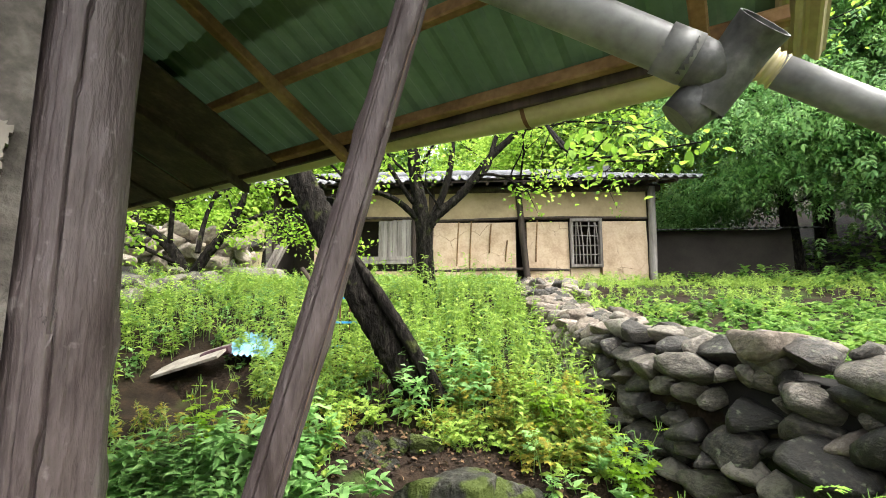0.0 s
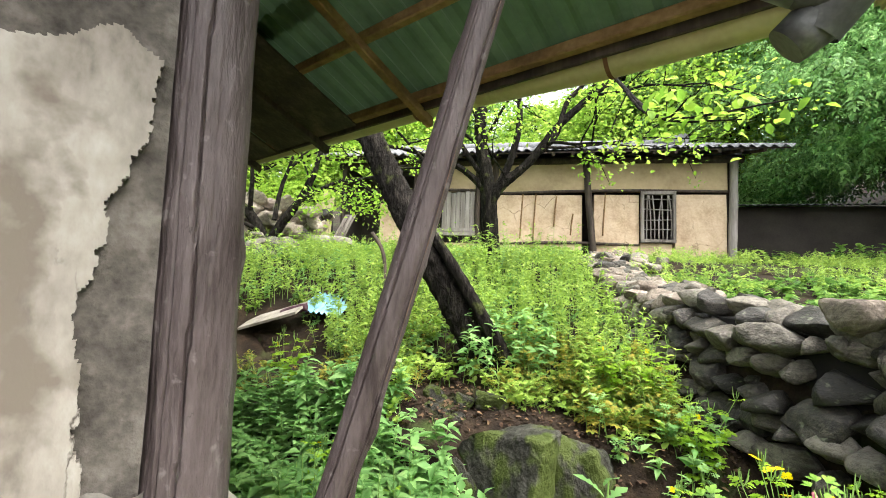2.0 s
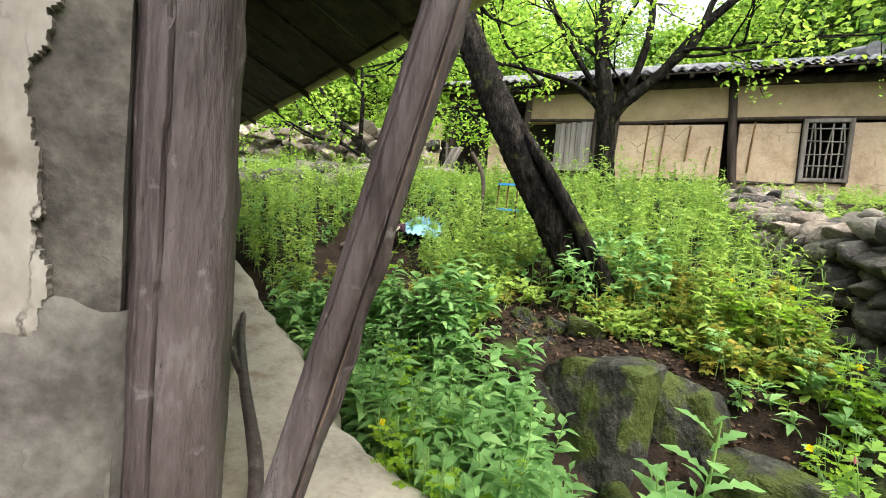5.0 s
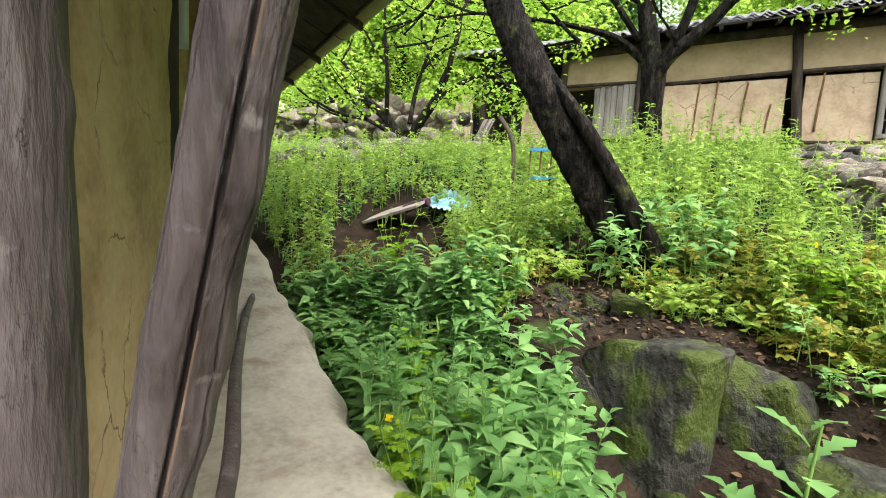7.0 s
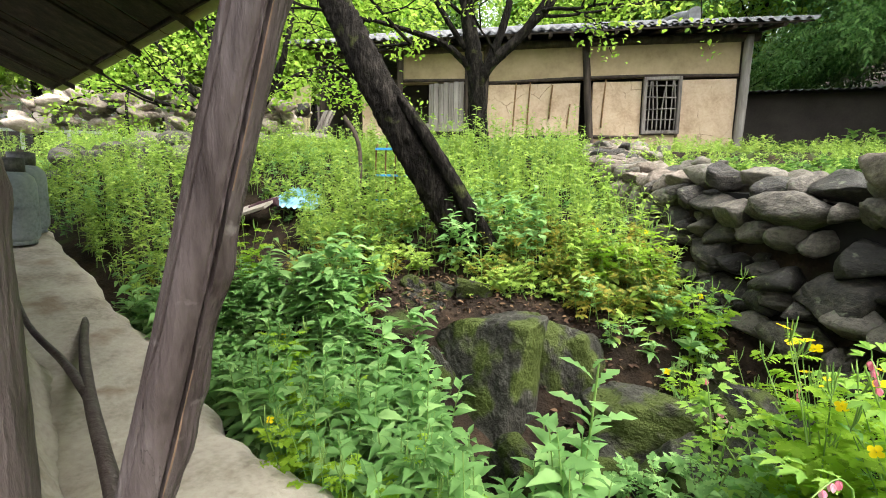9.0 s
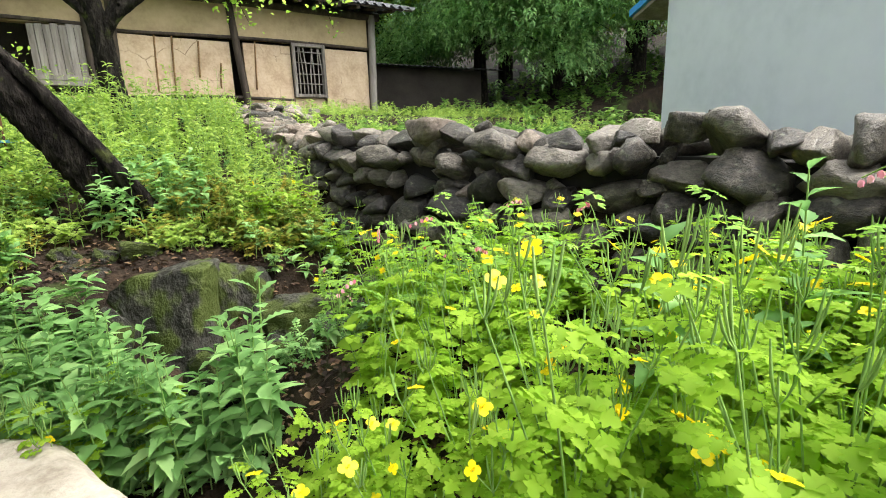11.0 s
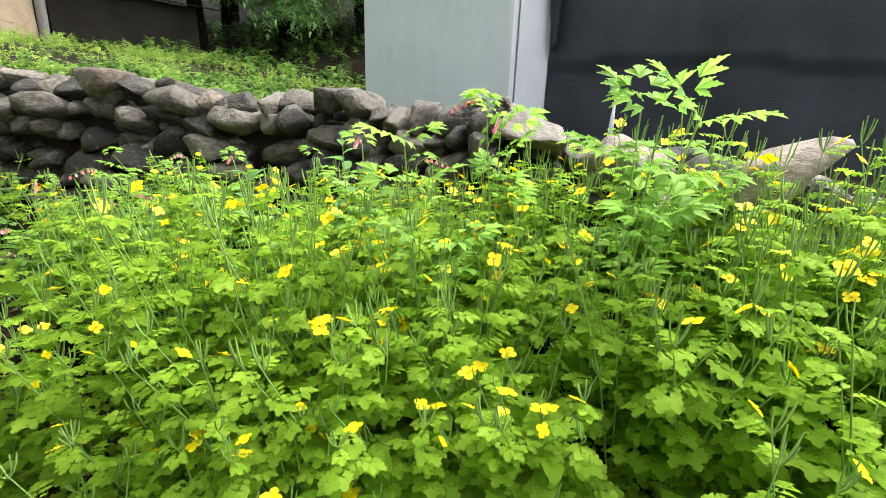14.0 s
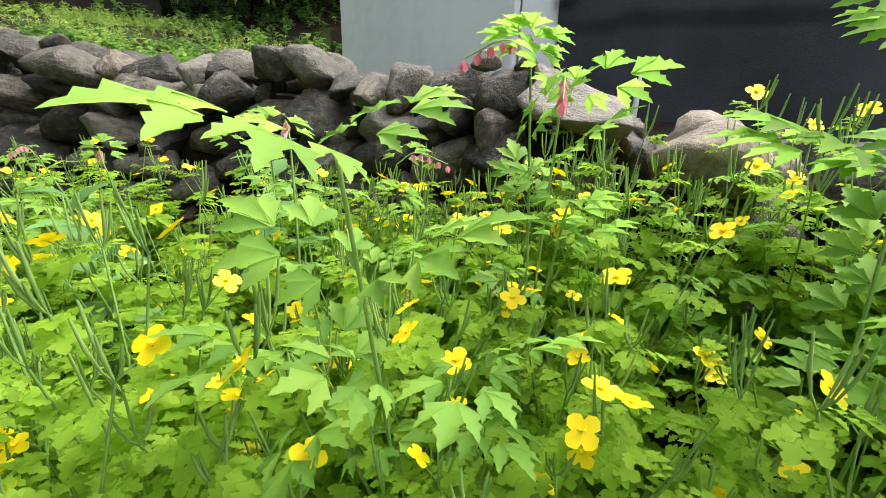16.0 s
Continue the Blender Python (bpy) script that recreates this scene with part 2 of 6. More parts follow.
M["pink"] = surf("pink_petal", [(0.72, 0.18, 0.27), (0.85, 0.32, 0.43), (0.88, 0.55, 0.63)], 9, 0.5, 0.0, island=0.4, trans=0.3)
M["litter"] = surf("dead_leaf", [(0.018, 0.01, 0.006), (0.05, 0.026, 0.014), (0.13, 0.08, 0.042)], 6, 0.9, 0.2, island=0.7)


# ---- mesh building ----
class Mesh:
    """Collects vertices and faces (by material) and makes one mesh object of them."""

    def __init__(self):
        self.v, self.f, self.m, self.sm, self.n = [], [], [], [], 0

    def add(self, verts, faces, mat=0, smooth=True):
        verts = np.asarray(verts, float).reshape(-1, 3)
        faces = np.asarray(faces, int)
        self.v.append(verts)
        self.f.append(faces + self.n)
        self.m.append(np.full(len(faces), mat, int))
        self.sm.append(np.full(len(faces), smooth, bool))
        self.n += len(verts)
        return self

    def data(self, name, mats):
        me = bpy.data.meshes.new(name)
        v = np.concatenate(self.v)
        me.vertices.add(len(v))
        me.vertices.foreach_set("co", v.ravel())
        idx = np.concatenate([f.ravel() for f in self.f])
        tot = np.concatenate([np.full(len(f), f.shape[1], int) for f in self.f])
        me.loops.add(len(idx))
        me.loops.foreach_set("vertex_index", idx)
        me.polygons.add(len(tot))
        me.polygons.foreach_set("loop_start", np.concatenate([[0], np.cumsum(tot)[:-1]]))
        me.polygons.foreach_set("loop_total", tot)
        me.polygons.foreach_set("material_index", np.concatenate(self.m))
        me.polygons.foreach_set("use_smooth", np.concatenate(self.sm))
        for k in mats:
            me.materials.append(M[k])
        me.update(calc_edges=True)
        return me

    def obj(self, name, mats, parent=None, label=""):
        ob = new(name, self.data(name, mats if isinstance(mats, (list, tuple)) else [mats]))
        if parent:
            ob.parent = parent
        if label:
            ob["label"] = label
        return ob


def thing(name, label, category, at=(0, 0, 0), group="", kind=""):
    ob = new(name)
    ob.location = at
    ob.empty_display_size = 0.1
    return tagged(ob, label, category, group, kind)


BOXF = [(0, 3, 2, 1), (4, 5, 6, 7), (0, 1, 5, 4), (1, 2, 6, 5), (2, 3, 7, 6), (3, 0, 4, 7)]


def box(a, b, c, o):
    """A box from the corner o along the three edge vectors."""
    a, b, c, o = (np.array(k, float) for k in (a, b, c, o))
    return np.array([o, o + a, o + a + b, o + b, o + c, o + a + c, o + a + b + c, o + b + c]), BOXF


def worn_box(me, a, b, c, o, mat=0, bevel=0.01):
    """A box with chamfered long edges, along its vector c."""
    a, b, c, o = (np.array(k, float) for k in (a, b, c, o))
    la, lb = np.linalg.norm(a), np.linalg.norm(b)
    ka, kb = bevel / la, bevel / lb
    ring = [(ka, 0), (1 - ka, 0), (1, kb), (1, 1 - kb), (1 - ka, 1), (ka, 1), (0, 1 - kb), (0, kb)]
    low = np.array([o + p * a + q * b for p, q in ring])
    v = np.concatenate([low, low + c])
    me.add(v, [(k, (k + 1) % 8, 8 + (k + 1) % 8, 8 + k) for k in range(8)], mat, False)
    me.add(v, [tuple(range(7, -1, -1)), tuple(range(8, 16))], mat, False)


def tube(pts, radii, sides=8, cap=True, rough=0.0, seed=0):
    """Vertices and faces of a tube through the points, with its radius at each."""
    pts = np.asarray(pts, float)
    n = len(pts)
    r = np.broadcast_to(np.asarray(radii, float), (n,))
    tan = np.gradient(pts, axis=0)
    tan /= np.maximum(np.linalg.norm(tan, axis=1)[:, None], 1e-9)
    ref = np.array([0.0, 0, 1]) if abs(tan[:, 2]).mean() < 0.85 else np.array([1.0, 0, 0])
    a = np.cross(tan, ref)
    a /= np.linalg.norm(a, axis=1)[:, None]
    b = np.cross(tan, a)
    ang = np.linspace(0, 2 * np.pi, sides, endpoint=False)
    rr = r[:, None] * np.ones(sides)
    if rough:
        g = np.random.default_rng(seed)
        lobes = 1 + rough * 0.6 * np.sin(ang * 3 + g.uniform(0, 6)) + rough * 0.4 * np.sin(ang * 5 + g.uniform(0, 6))
        rr = rr * lobes * (1 + rough * g.normal(0, 0.5, (n, sides)))
    v = pts[:, None, :] + rr[..., None] * (np.cos(ang)[None, :, None] * a[:, None, :] + np.sin(ang)[None, :, None] * b[:, None, :])
    v = v.reshape(-1, 3)
    k = np.arange(n - 1)[:, None] * sides
    j = np.arange(sides)[None, :]
    j2 = (j + 1) % sides
    f = np.stack([k + j, k + j2, k + sides + j2, k + sides + j], -1).reshape(-1, 4)
    if cap:
        v = np.concatenate([v, pts[:1], pts[-1:]])
        c0, c1 = n * sides, n * sides + 1
        e = (n - 1) * sides
        capf = [(c0, (q + 1) % sides, q, c0) for q in range(sides)] + [(c1, e + q, e + (q + 1) % sides, c1) for q in range(sides)]
        return v, f, np.array([(x[0], x[1], x[2]) for x in capf])
    return v, f, None


def add_tube(me, pts, radii, sides=8, mat=0, rough=0.0, seed=0):
    v, f, c = tube(pts, radii, sides, True, rough, seed)
    n = me.n
    me.add(v, f, mat)
    me.f.append(c + n)
    me.m.append(np.full(len(c), mat, int))
    me.sm.append(np.full(len(c), False, bool))


def bend(pts, n):
    """A smooth line of n points through the given ones."""
    pts = np.asarray(pts, float)
    t = np.linspace(0, len(pts) - 1, n)
    i = np.clip(t.astype(int), 0, len(pts) - 2)
    u = (t - i)[:, None]
    p = np.concatenate([[2 * pts[0] - pts[1]], pts, [2 * pts[-1] - pts[-2]]])
    p0, p1, p2, p3 = p[i], p[i + 1], p[i + 2], p[i + 3]
    return 0.5 * (2 * p1 + (p2 - p0) * u + (2 * p0 - 5 * p1 + 4 * p2 - p3) * u * u + (3 * p1 - p0 - 3 * p2 + p3) * u ** 3)


def sphere_grid(nu=10, nv=7):
    u = np.linspace(0, 2 * np.pi, nu, endpoint=False)
    w = np.linspace(0, np.pi, nv + 1)[1:-1]
    v = [(0, 0, 1.0)] + [(math.sin(q) * math.cos(p), math.sin(q) * math.sin(p), math.cos(q)) for q in w for p in u] + [(0, 0, -1.0)]
    f3, f4 = [], []
    for k in range(nu):
        f3.append((0, 1 + k, 1 + (k + 1) % nu))
    for r in range(len(w) - 1):
        for k in range(nu):
            a, b2 = 1 + r * nu + k, 1 + r * nu + (k + 1) % nu
            f4.append((a, a + nu, b2 + nu, b2))
    last = len(v) - 1
    base = 1 + (len(w) - 1) * nu
    for k in range(nu):
        f3.append((base + k, last, base + (k + 1) % nu))
    return np.array(v), np.array(f3), np.array(f4)


SV, SF3, SF4 = sphere_grid()
SVF, SF3F, SF4F = sphere_grid(20, 13)
SVB, SF3B, SF4B = sphere_grid(60, 40)


def rock_data(seed, mat, fine=False, rough=0.3, flat=0.45, square=2.0):
    """A field stone of about unit size: rounded, with knocked-off faces."""
    g = np.random.default_rng(seed)
    sv, f3, f4 = ((SV, SF3, SF4), (SVF, SF3F, SF4F), (SVB, SF3B, SF4B))[int(fine)]
    v = sv / (np.abs(sv) ** square).sum(1, keepdims=True) ** (1 / square)
    for _ in range(11):
        nrm = g.normal(size=3)
        nrm /= np.linalg.norm(nrm)
        lim = g.uniform(0.5, 0.86)
        h = v @ nrm
        v -= np.maximum(h - lim, 0)[:, None] * nrm * (1 - flat * 0.3)
    off = Vector(g.uniform(-50, 50, 3))
    for k in range(len(v)):
        p = Vector(v[k]) * 1.2 + off
        v[k] *= 1 + rough * 0.5 * noise.noise(p) + rough * 0.22 * noise.noise(p * 2.7) + (rough * 0.1 * noise.noise(p * 6) if fine else 0) + (rough * 0.07 * noise.noise(p * 14) if fine == 2 else 0)
    me = Mesh()
    me.add(v, f3, 0)
    me.f.append(f4)
    me.m.append(np.zeros(len(me.f[-1]), int))
    me.sm.append(np.ones(len(me.f[-1]), bool))
    return me.data("stone", [mat])


# ---- the lie of the land ----
WALL = [(2.3, -4.5), (1.9, -2.2), (1.88, -1.4), (1.96, -0.9), (1.9, -0.4), (1.92, 0.4), (1.92, 1.2), (1.71, 1.8), (1.56, 2.5), (1.35, 3.4), (1.1, 4.6), (1.0, 6.0), (1.25, 8.0), (1.5, 9.6)]
WALL_X, WALL_Y = np.array([p[0] for p in WALL]), np.array([p[1] for p in WALL])
HUT = np.array([-0.70, 0.88])
U, NRM = np.array([-0.84, 0.5426]), np.array([0.5426, 0.84])


def hut(s, d, z):
    """A place given along the hut's front, out from it, and in height."""
    return (HUT[0] + s * U[0] + d * NRM[0], HUT[1] + s * U[1] + d * NRM[1], z)


def ledge_z(s):
    return 0.26 + 0.2 * np.maximum(0.0, np.asarray(s, float) - 1.2)


def smooth(a, b, x):
    t = np.clip((x - a) / (b - a), 0, 1)
    return t * t * (3 - 2 * t)


def ground_z(x, y):
    x, y = np.asarray(x, float), np.asarray(y, float)
    slope = np.interp(y, [-30, -6, 0.9, 1.3, 2.3, 2.75, 3.05, 3.6, 4.0, 5.0, 6.5, 8.0, 10.4, 16, 30, 60, 150],
                      [0, 0, 0.0, -0.12, -0.12, 0.05, 0.5, 0.68, 0.85, 1.22, 1.78, 1.98, 2.15, 2.6, 4.5, 11, 30])
    slope = slope + 0.3 * np.clip(x - 9.0, 0, 40) + 0.12 * np.clip(-16.0 - x, 0, 60)
    # the bed below the dry stone wall
    bed = 0.02 + 0.33 * smooth(0.15, 0.75, x) + 0.17 * smooth(0.8, 1.7, x)
    low = smooth(2.7, 1.5, y) * smooth(0.1, 0.5, x)
    z = slope * (1 - low) + bed * low
    # the rising bank along the hut
    s = (x - HUT[0]) * U[0] + (y - HUT[1]) * U[1]
    d = (x - HUT[0]) * NRM[0] + (y - HUT[1]) * NRM[1]
    bank = ledge_z(s) - 0.3
    w = smooth(1.6, 0.9, d) * smooth(0.3, 1.2, s)
    z = z * (1 - w) + np.minimum(bank, 1.6) * w
    # a washed-out hollow before the old board
    z = z - 0.46 * np.exp(-((x + 2.35) / 0.85) ** 2 - ((y - 4.55) / 0.65) ** 2)
    # the terrace held by the wall
    wx = np.interp(y, WALL_Y, WALL_X)
    up = smooth(wx + 0.1, wx + 0.3, x)
    terrace = np.maximum(np.interp(y, [-5, -0.8, 1, 3.5, 5, 6, 7.5, 9, 10.4], [0.8, 0.98, 1.08, 1.2, 1.38, 1.56, 1.85, 2.05, 2.15]), np.where(y > 7.5, slope, -9))
    z = np.where(y < 10.4, z * (1 - up) + terrace * up, z)
    return z


def lumps(x, y, size, amp):
    return amp * np.array([noise.noise(Vector((a / size, b / size, 3.1))) for a, b in zip(np.ravel(x), np.ravel(y))]).reshape(np.shape(x))


def axis_steps(lo, hi, near_lo, near_hi, fine, coarse):
    a = np.arange(near_lo, near_hi, fine)
    left, right, k = [], [], fine
    p = near_lo
    while p > lo:
        k = min(k * 1.25, coarse)
        p -= k
        left.append(p)
    k, p = fine, near_hi
    while p < hi:
        right.append(p)
        k = min(k * 1.25, coarse)
        p += k
    return np.array(left[::-1] + list(a) + right)


gx = axis_steps(-160, 160, -7, 6, 0.1, 9)
gy = axis_steps(-60, 170, -4, 11, 0.1, 9)
X, Y = np.meshgrid(gx, gy)
Z = ground_z(X, Y)
Z = Z + lumps(X, Y, 0.5, 0.03) + lumps(X, Y, 0.16, 0.012)
nx, ny = len(gx), len(gy)
q = (np.arange(ny - 1)[:, None] * nx + np.arange(nx - 1)[None, :]).ravel()
me = Mesh()
me.add(np.stack([X, Y, Z], -1), np.stack([q, q + 1, q + nx + 1, q + nx], -1))
tagged(me.obj("ground", "soil"), "dark damp soil of a sloping overgrown garden", "ground", kind="structure")

# ---- dry stone wall ----
ROCKS = [rock_data(100 + k, "stone", True, 0.34, 0.2, 2.4 + 0.25 * (k % 5)) for k in range(14)]
ROCKS_LIGHT = [rock_data(200 + k, "stone_light", True, 0.34, 0.2, 2.4 + 0.3 * (k % 4)) for k in range(6)]
ROCKS_PALE = [rock_data(200 + k, "stone_pale", True, 0.34, 0.2, 2.4 + 0.3 * (k % 4)) for k in range(6)]


def along_wall(s):
    seg = np.hypot(np.diff(WALL_X), np.diff(WALL_Y))
    cum = np.concatenate([[0], np.cumsum(seg)])
    x, y = np.interp(s, cum, WALL_X), np.interp(s, cum, WALL_Y)
    e = 0.15
    tx, ty = np.interp(s + e, cum, WALL_X) - np.interp(s - e, cum, WALL_X), np.interp(s + e, cum, WALL_Y) - np.interp(s - e, cum, WALL_Y)
    return x, y, math.atan2(ty, tx), cum[-1]


def wall_top(y):
    return float(np.interp(y, [-4.5, -2.2, -1.4, -1.1, -0.85, -0.65, -0.4, 0.1, 0.4, 0.8, 1.2, 1.6, 2.5, 3.5, 4.6, 6.0, 8.0, 9.6], [0.95, 1.02, 1.1, 1.14, 1.1, 1.17, 1.32, 1.33, 1.33, 1.36, 1.36, 1.38, 1.4, 1.48, 1.52, 1.75, 2.05, 2.2]))


def wall_base(y):
    return float(np.interp(y, [-4.5, 0, 2.0, 3.5, 4.6, 6.0, 8.0, 9.6], [0.45, 0.5, 0.5, 0.55, 0.85, 1.35, 1.8, 2.0]))


def place_rock(data, name, parent, at, size, turn, tip=(0, 0)):
    ob = new(name, data)
    ob.parent = parent
    ob.location = at
    ob.rotation_euler = (tip[0], tip[1], turn)
    ob.scale = size
    return ob


stone_wall = thing("dry_stone_wall", "rough dry stone wall of dark stacked field stones", "stone wall", kind="structure")
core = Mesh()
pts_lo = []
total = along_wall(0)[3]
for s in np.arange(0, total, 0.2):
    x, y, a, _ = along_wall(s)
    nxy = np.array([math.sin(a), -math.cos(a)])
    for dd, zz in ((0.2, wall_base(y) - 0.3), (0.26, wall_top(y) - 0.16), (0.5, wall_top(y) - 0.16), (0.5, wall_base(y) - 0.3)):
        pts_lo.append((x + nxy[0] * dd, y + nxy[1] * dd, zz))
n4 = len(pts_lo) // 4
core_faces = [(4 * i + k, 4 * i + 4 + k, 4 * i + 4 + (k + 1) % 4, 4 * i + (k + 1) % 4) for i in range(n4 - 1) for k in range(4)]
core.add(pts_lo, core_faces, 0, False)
# the core is painted near-black as the shade between the stones
core.obj("gap_shade_core", "dark", stone_wall)
g = np.random.default_rng(21)
for course in range(9):
    s = g.uniform(0, 0.25)
    while s < total:
        x, y, a, _ = along_wall(s)
        lo, hi = wall_base(y), wall_top(y)
        far = float(smooth(3.6, 5.0, y))
        w = g.choice([0.13, 0.18, 0.25, 0.33, 0.42], p=[0.17, 0.28, 0.3, 0.18, 0.07]) * g.uniform(0.9, 1.1) * (1 - 0.35 * far)
        h = float(np.clip(0.1 + 0.26 * w + g.normal(0, 0.025), 0.1, 0.215))
        rows = max(2, round((hi - lo) / (0.15 * (1 - 0.3 * far))))
        mid, s = s + w * 0.46, s + w * 0.94
        if course >= rows:
            continue
        x, y, a, _ = along_wall(mid)
        topmost = course == rows - 1
        z = lo + 0.02 + (hi - lo - 0.08) * course / (rows - 1) + 0.028 * math.sin(mid * 4.3 + course * 1.9) + g.normal(0, 0.014)
        dep = g.uniform(0.26, 0.38)
        nn = np.array([math.sin(a), -math.cos(a)])
        # the face leans back a little as it rises
        back = 0.12 + 0.15 * (z - lo) / max(0.3, hi - lo) + g.normal(0, 0.03)
        px, py = x + nn[0] * back, y + nn[1] * back
        pale = g.random() < (0.12 if topmost else 0.02) + 0.55 * far
        data = ROCKS_LIGHT[g.integers(6)] if pale else ROCKS[g.integers(14)]
        tilt = g.normal(0, 0.14)
        place_rock(data, "stone", stone_wall, (px, py, z), (w * 0.56, dep * 0.52, h * 0.62), a + g.normal(0, 0.2) + (math.pi if g.random() < 0.5 else 0), (g.normal(0, 0.15), tilt))
        if g.random() < 0.3:
            k = g.uniform(0.035, 0.06)
            place_rock(ROCKS[g.integers(14)], "stone", stone_wall, (px - nn[0] * 0.02, py - nn[1] * 0.02 + w * 0.3, z + h * 0.55), (k * 1.4, k * 1.3, k), g.uniform(0, 6), (g.normal(0, 0.3), g.normal(0, 0.3)))
        if topmost:
            place_rock(ROCKS[g.integers(14)], "stone", stone_wall, (px + 0.3, py + g.normal(0, 0.05), z - 0.04), (w * 0.6, dep * 0.6, h * 0.62), g.uniform(0, 6), (g.normal(0, 0.15), tilt))
place_rock(ROCKS_LIGHT[1], "cap_stone", stone_wall, (1.75, 2.52, 1.415), (0.23, 0.17, 0.125), 1.85, (0.1, 0.12))
place_rock(ROCKS[3], "cap_stone", stone_wall, (2.02, -0.5, 1.2), (0.2, 0.16, 0.1), 1.45, (0.0, -0.2))
place_rock(ROCKS_LIGHT[2], "cap_stone", stone_wall, (2.0, -0.86, 1.11), (0.16, 0.15, 0.11), 1.2, (0.1, 0.1))
place_rock(ROCKS_LIGHT[4], "cap_stone", stone_wall, (1.85, -1.4, 1.12), (0.26, 0.18, 0.12), 1.9, (0.1, 0.25))

# rubble lying along the back of the wall
for k in range(190):
    y = g.uniform(3.0, 9.6)
    x = float(np.interp(y, WALL_Y, WALL_X)) + 0.35 + abs(g.normal(0, 0.28))
    w = g.uniform(0.09, 0.19)
    place_rock(ROCKS_LIGHT[k % 6] if k % 3 else ROCKS[k % 14], "stone", stone_wall, (x, y, float(ground_z(x, y)) + w * 0.35), (w, w * 0.85, w * 0.65), g.uniform(0, 6), (g.normal(0, 0.2), g.normal(0, 0.2)))

# ---- boulders by the tree ----
boulder = new("mossy_boulder", rock_data(38, "boulder", 2, 0.34, 0.2, 3.2))
boulder.location, boulder.scale, boulder.rotation_euler = (0.08, 3.0, 0.21), (0.42, 0.38, 0.53), (-0.08, 0.06, 0.2)
tagged(boulder, "large grey boulder with bright green moss patches", "boulder")
for k, (x, y, z, a, b2, c, sd) in enumerate([(-0.5, 3.3, 0.47, 0.17, 0.15, 0.17, 32), (-0.53, 3.5, 0.62, 0.13, 0.1, 0.09, 33), (0.74, 2.55, 0.17, 0.32, 0.26, 0.24, 34), (-0.38, 3.22, 0.42, 0.16, 0.15, 0.2, 39), (-0.3, 3.42, 0.62, 0.1, 0.09, 0.08, 40), (-0.12, 3.4, 0.62, 0.18, 0.12, 0.12, 41), (0.5, 2.25, 0.1, 0.2, 0.17, 0.22, 35), (0.78, 2.22, 0.16, 0.2, 0.16, 0.2, 42), (0.98, 2.1, 0.22, 0.2, 0.17, 0.18, 43), (0.66, 2.0, 0.02, 0.18, 0.16, 0.17, 44), (0.86, 1.86, 0.1, 0.16, 0.14, 0.15, 45), (1.12, 2.38, 0.3, 0.19, 0.17, 0.2, 46), (-0.85, 3.5, 0.4, 0.2, 0.2, 0.2, 37), (0.36, 3.02, 0.1, 0.27, 0.3, 0.43, 51), (-0.3, 2.85, 0.2, 0.13, 0.16, 0.26, 48), (-0.62, 3.3, 0.36, 0.12, 0.12, 0.2, 49), (0.2, 2.35, 0.02, 0.2, 0.16, 0.16, 50), (1.25, 2.0, 0.32, 0.22, 0.2, 0.2, 53), (1.05, 1.75, 0.2, 0.2, 0.17, 0.17, 52)]):
    ob = new("garden_rock", rock_data(sd, "boulder", 2, 0.4, 0.2, 2.8))
    ob.location, ob.scale, ob.rotation_euler = (x, y, z), (a, b2, c), (0, 0, sd)
    tagged(ob, "half-buried dark garden rock with patchy moss", "rock", "rocks below the tree")

# ---- the hut whose eave the camera stands under ----
UV, NV, ZV = np.array([*U, 0]), np.array([*NRM, 0]), np.array([0, 0, 1.0])


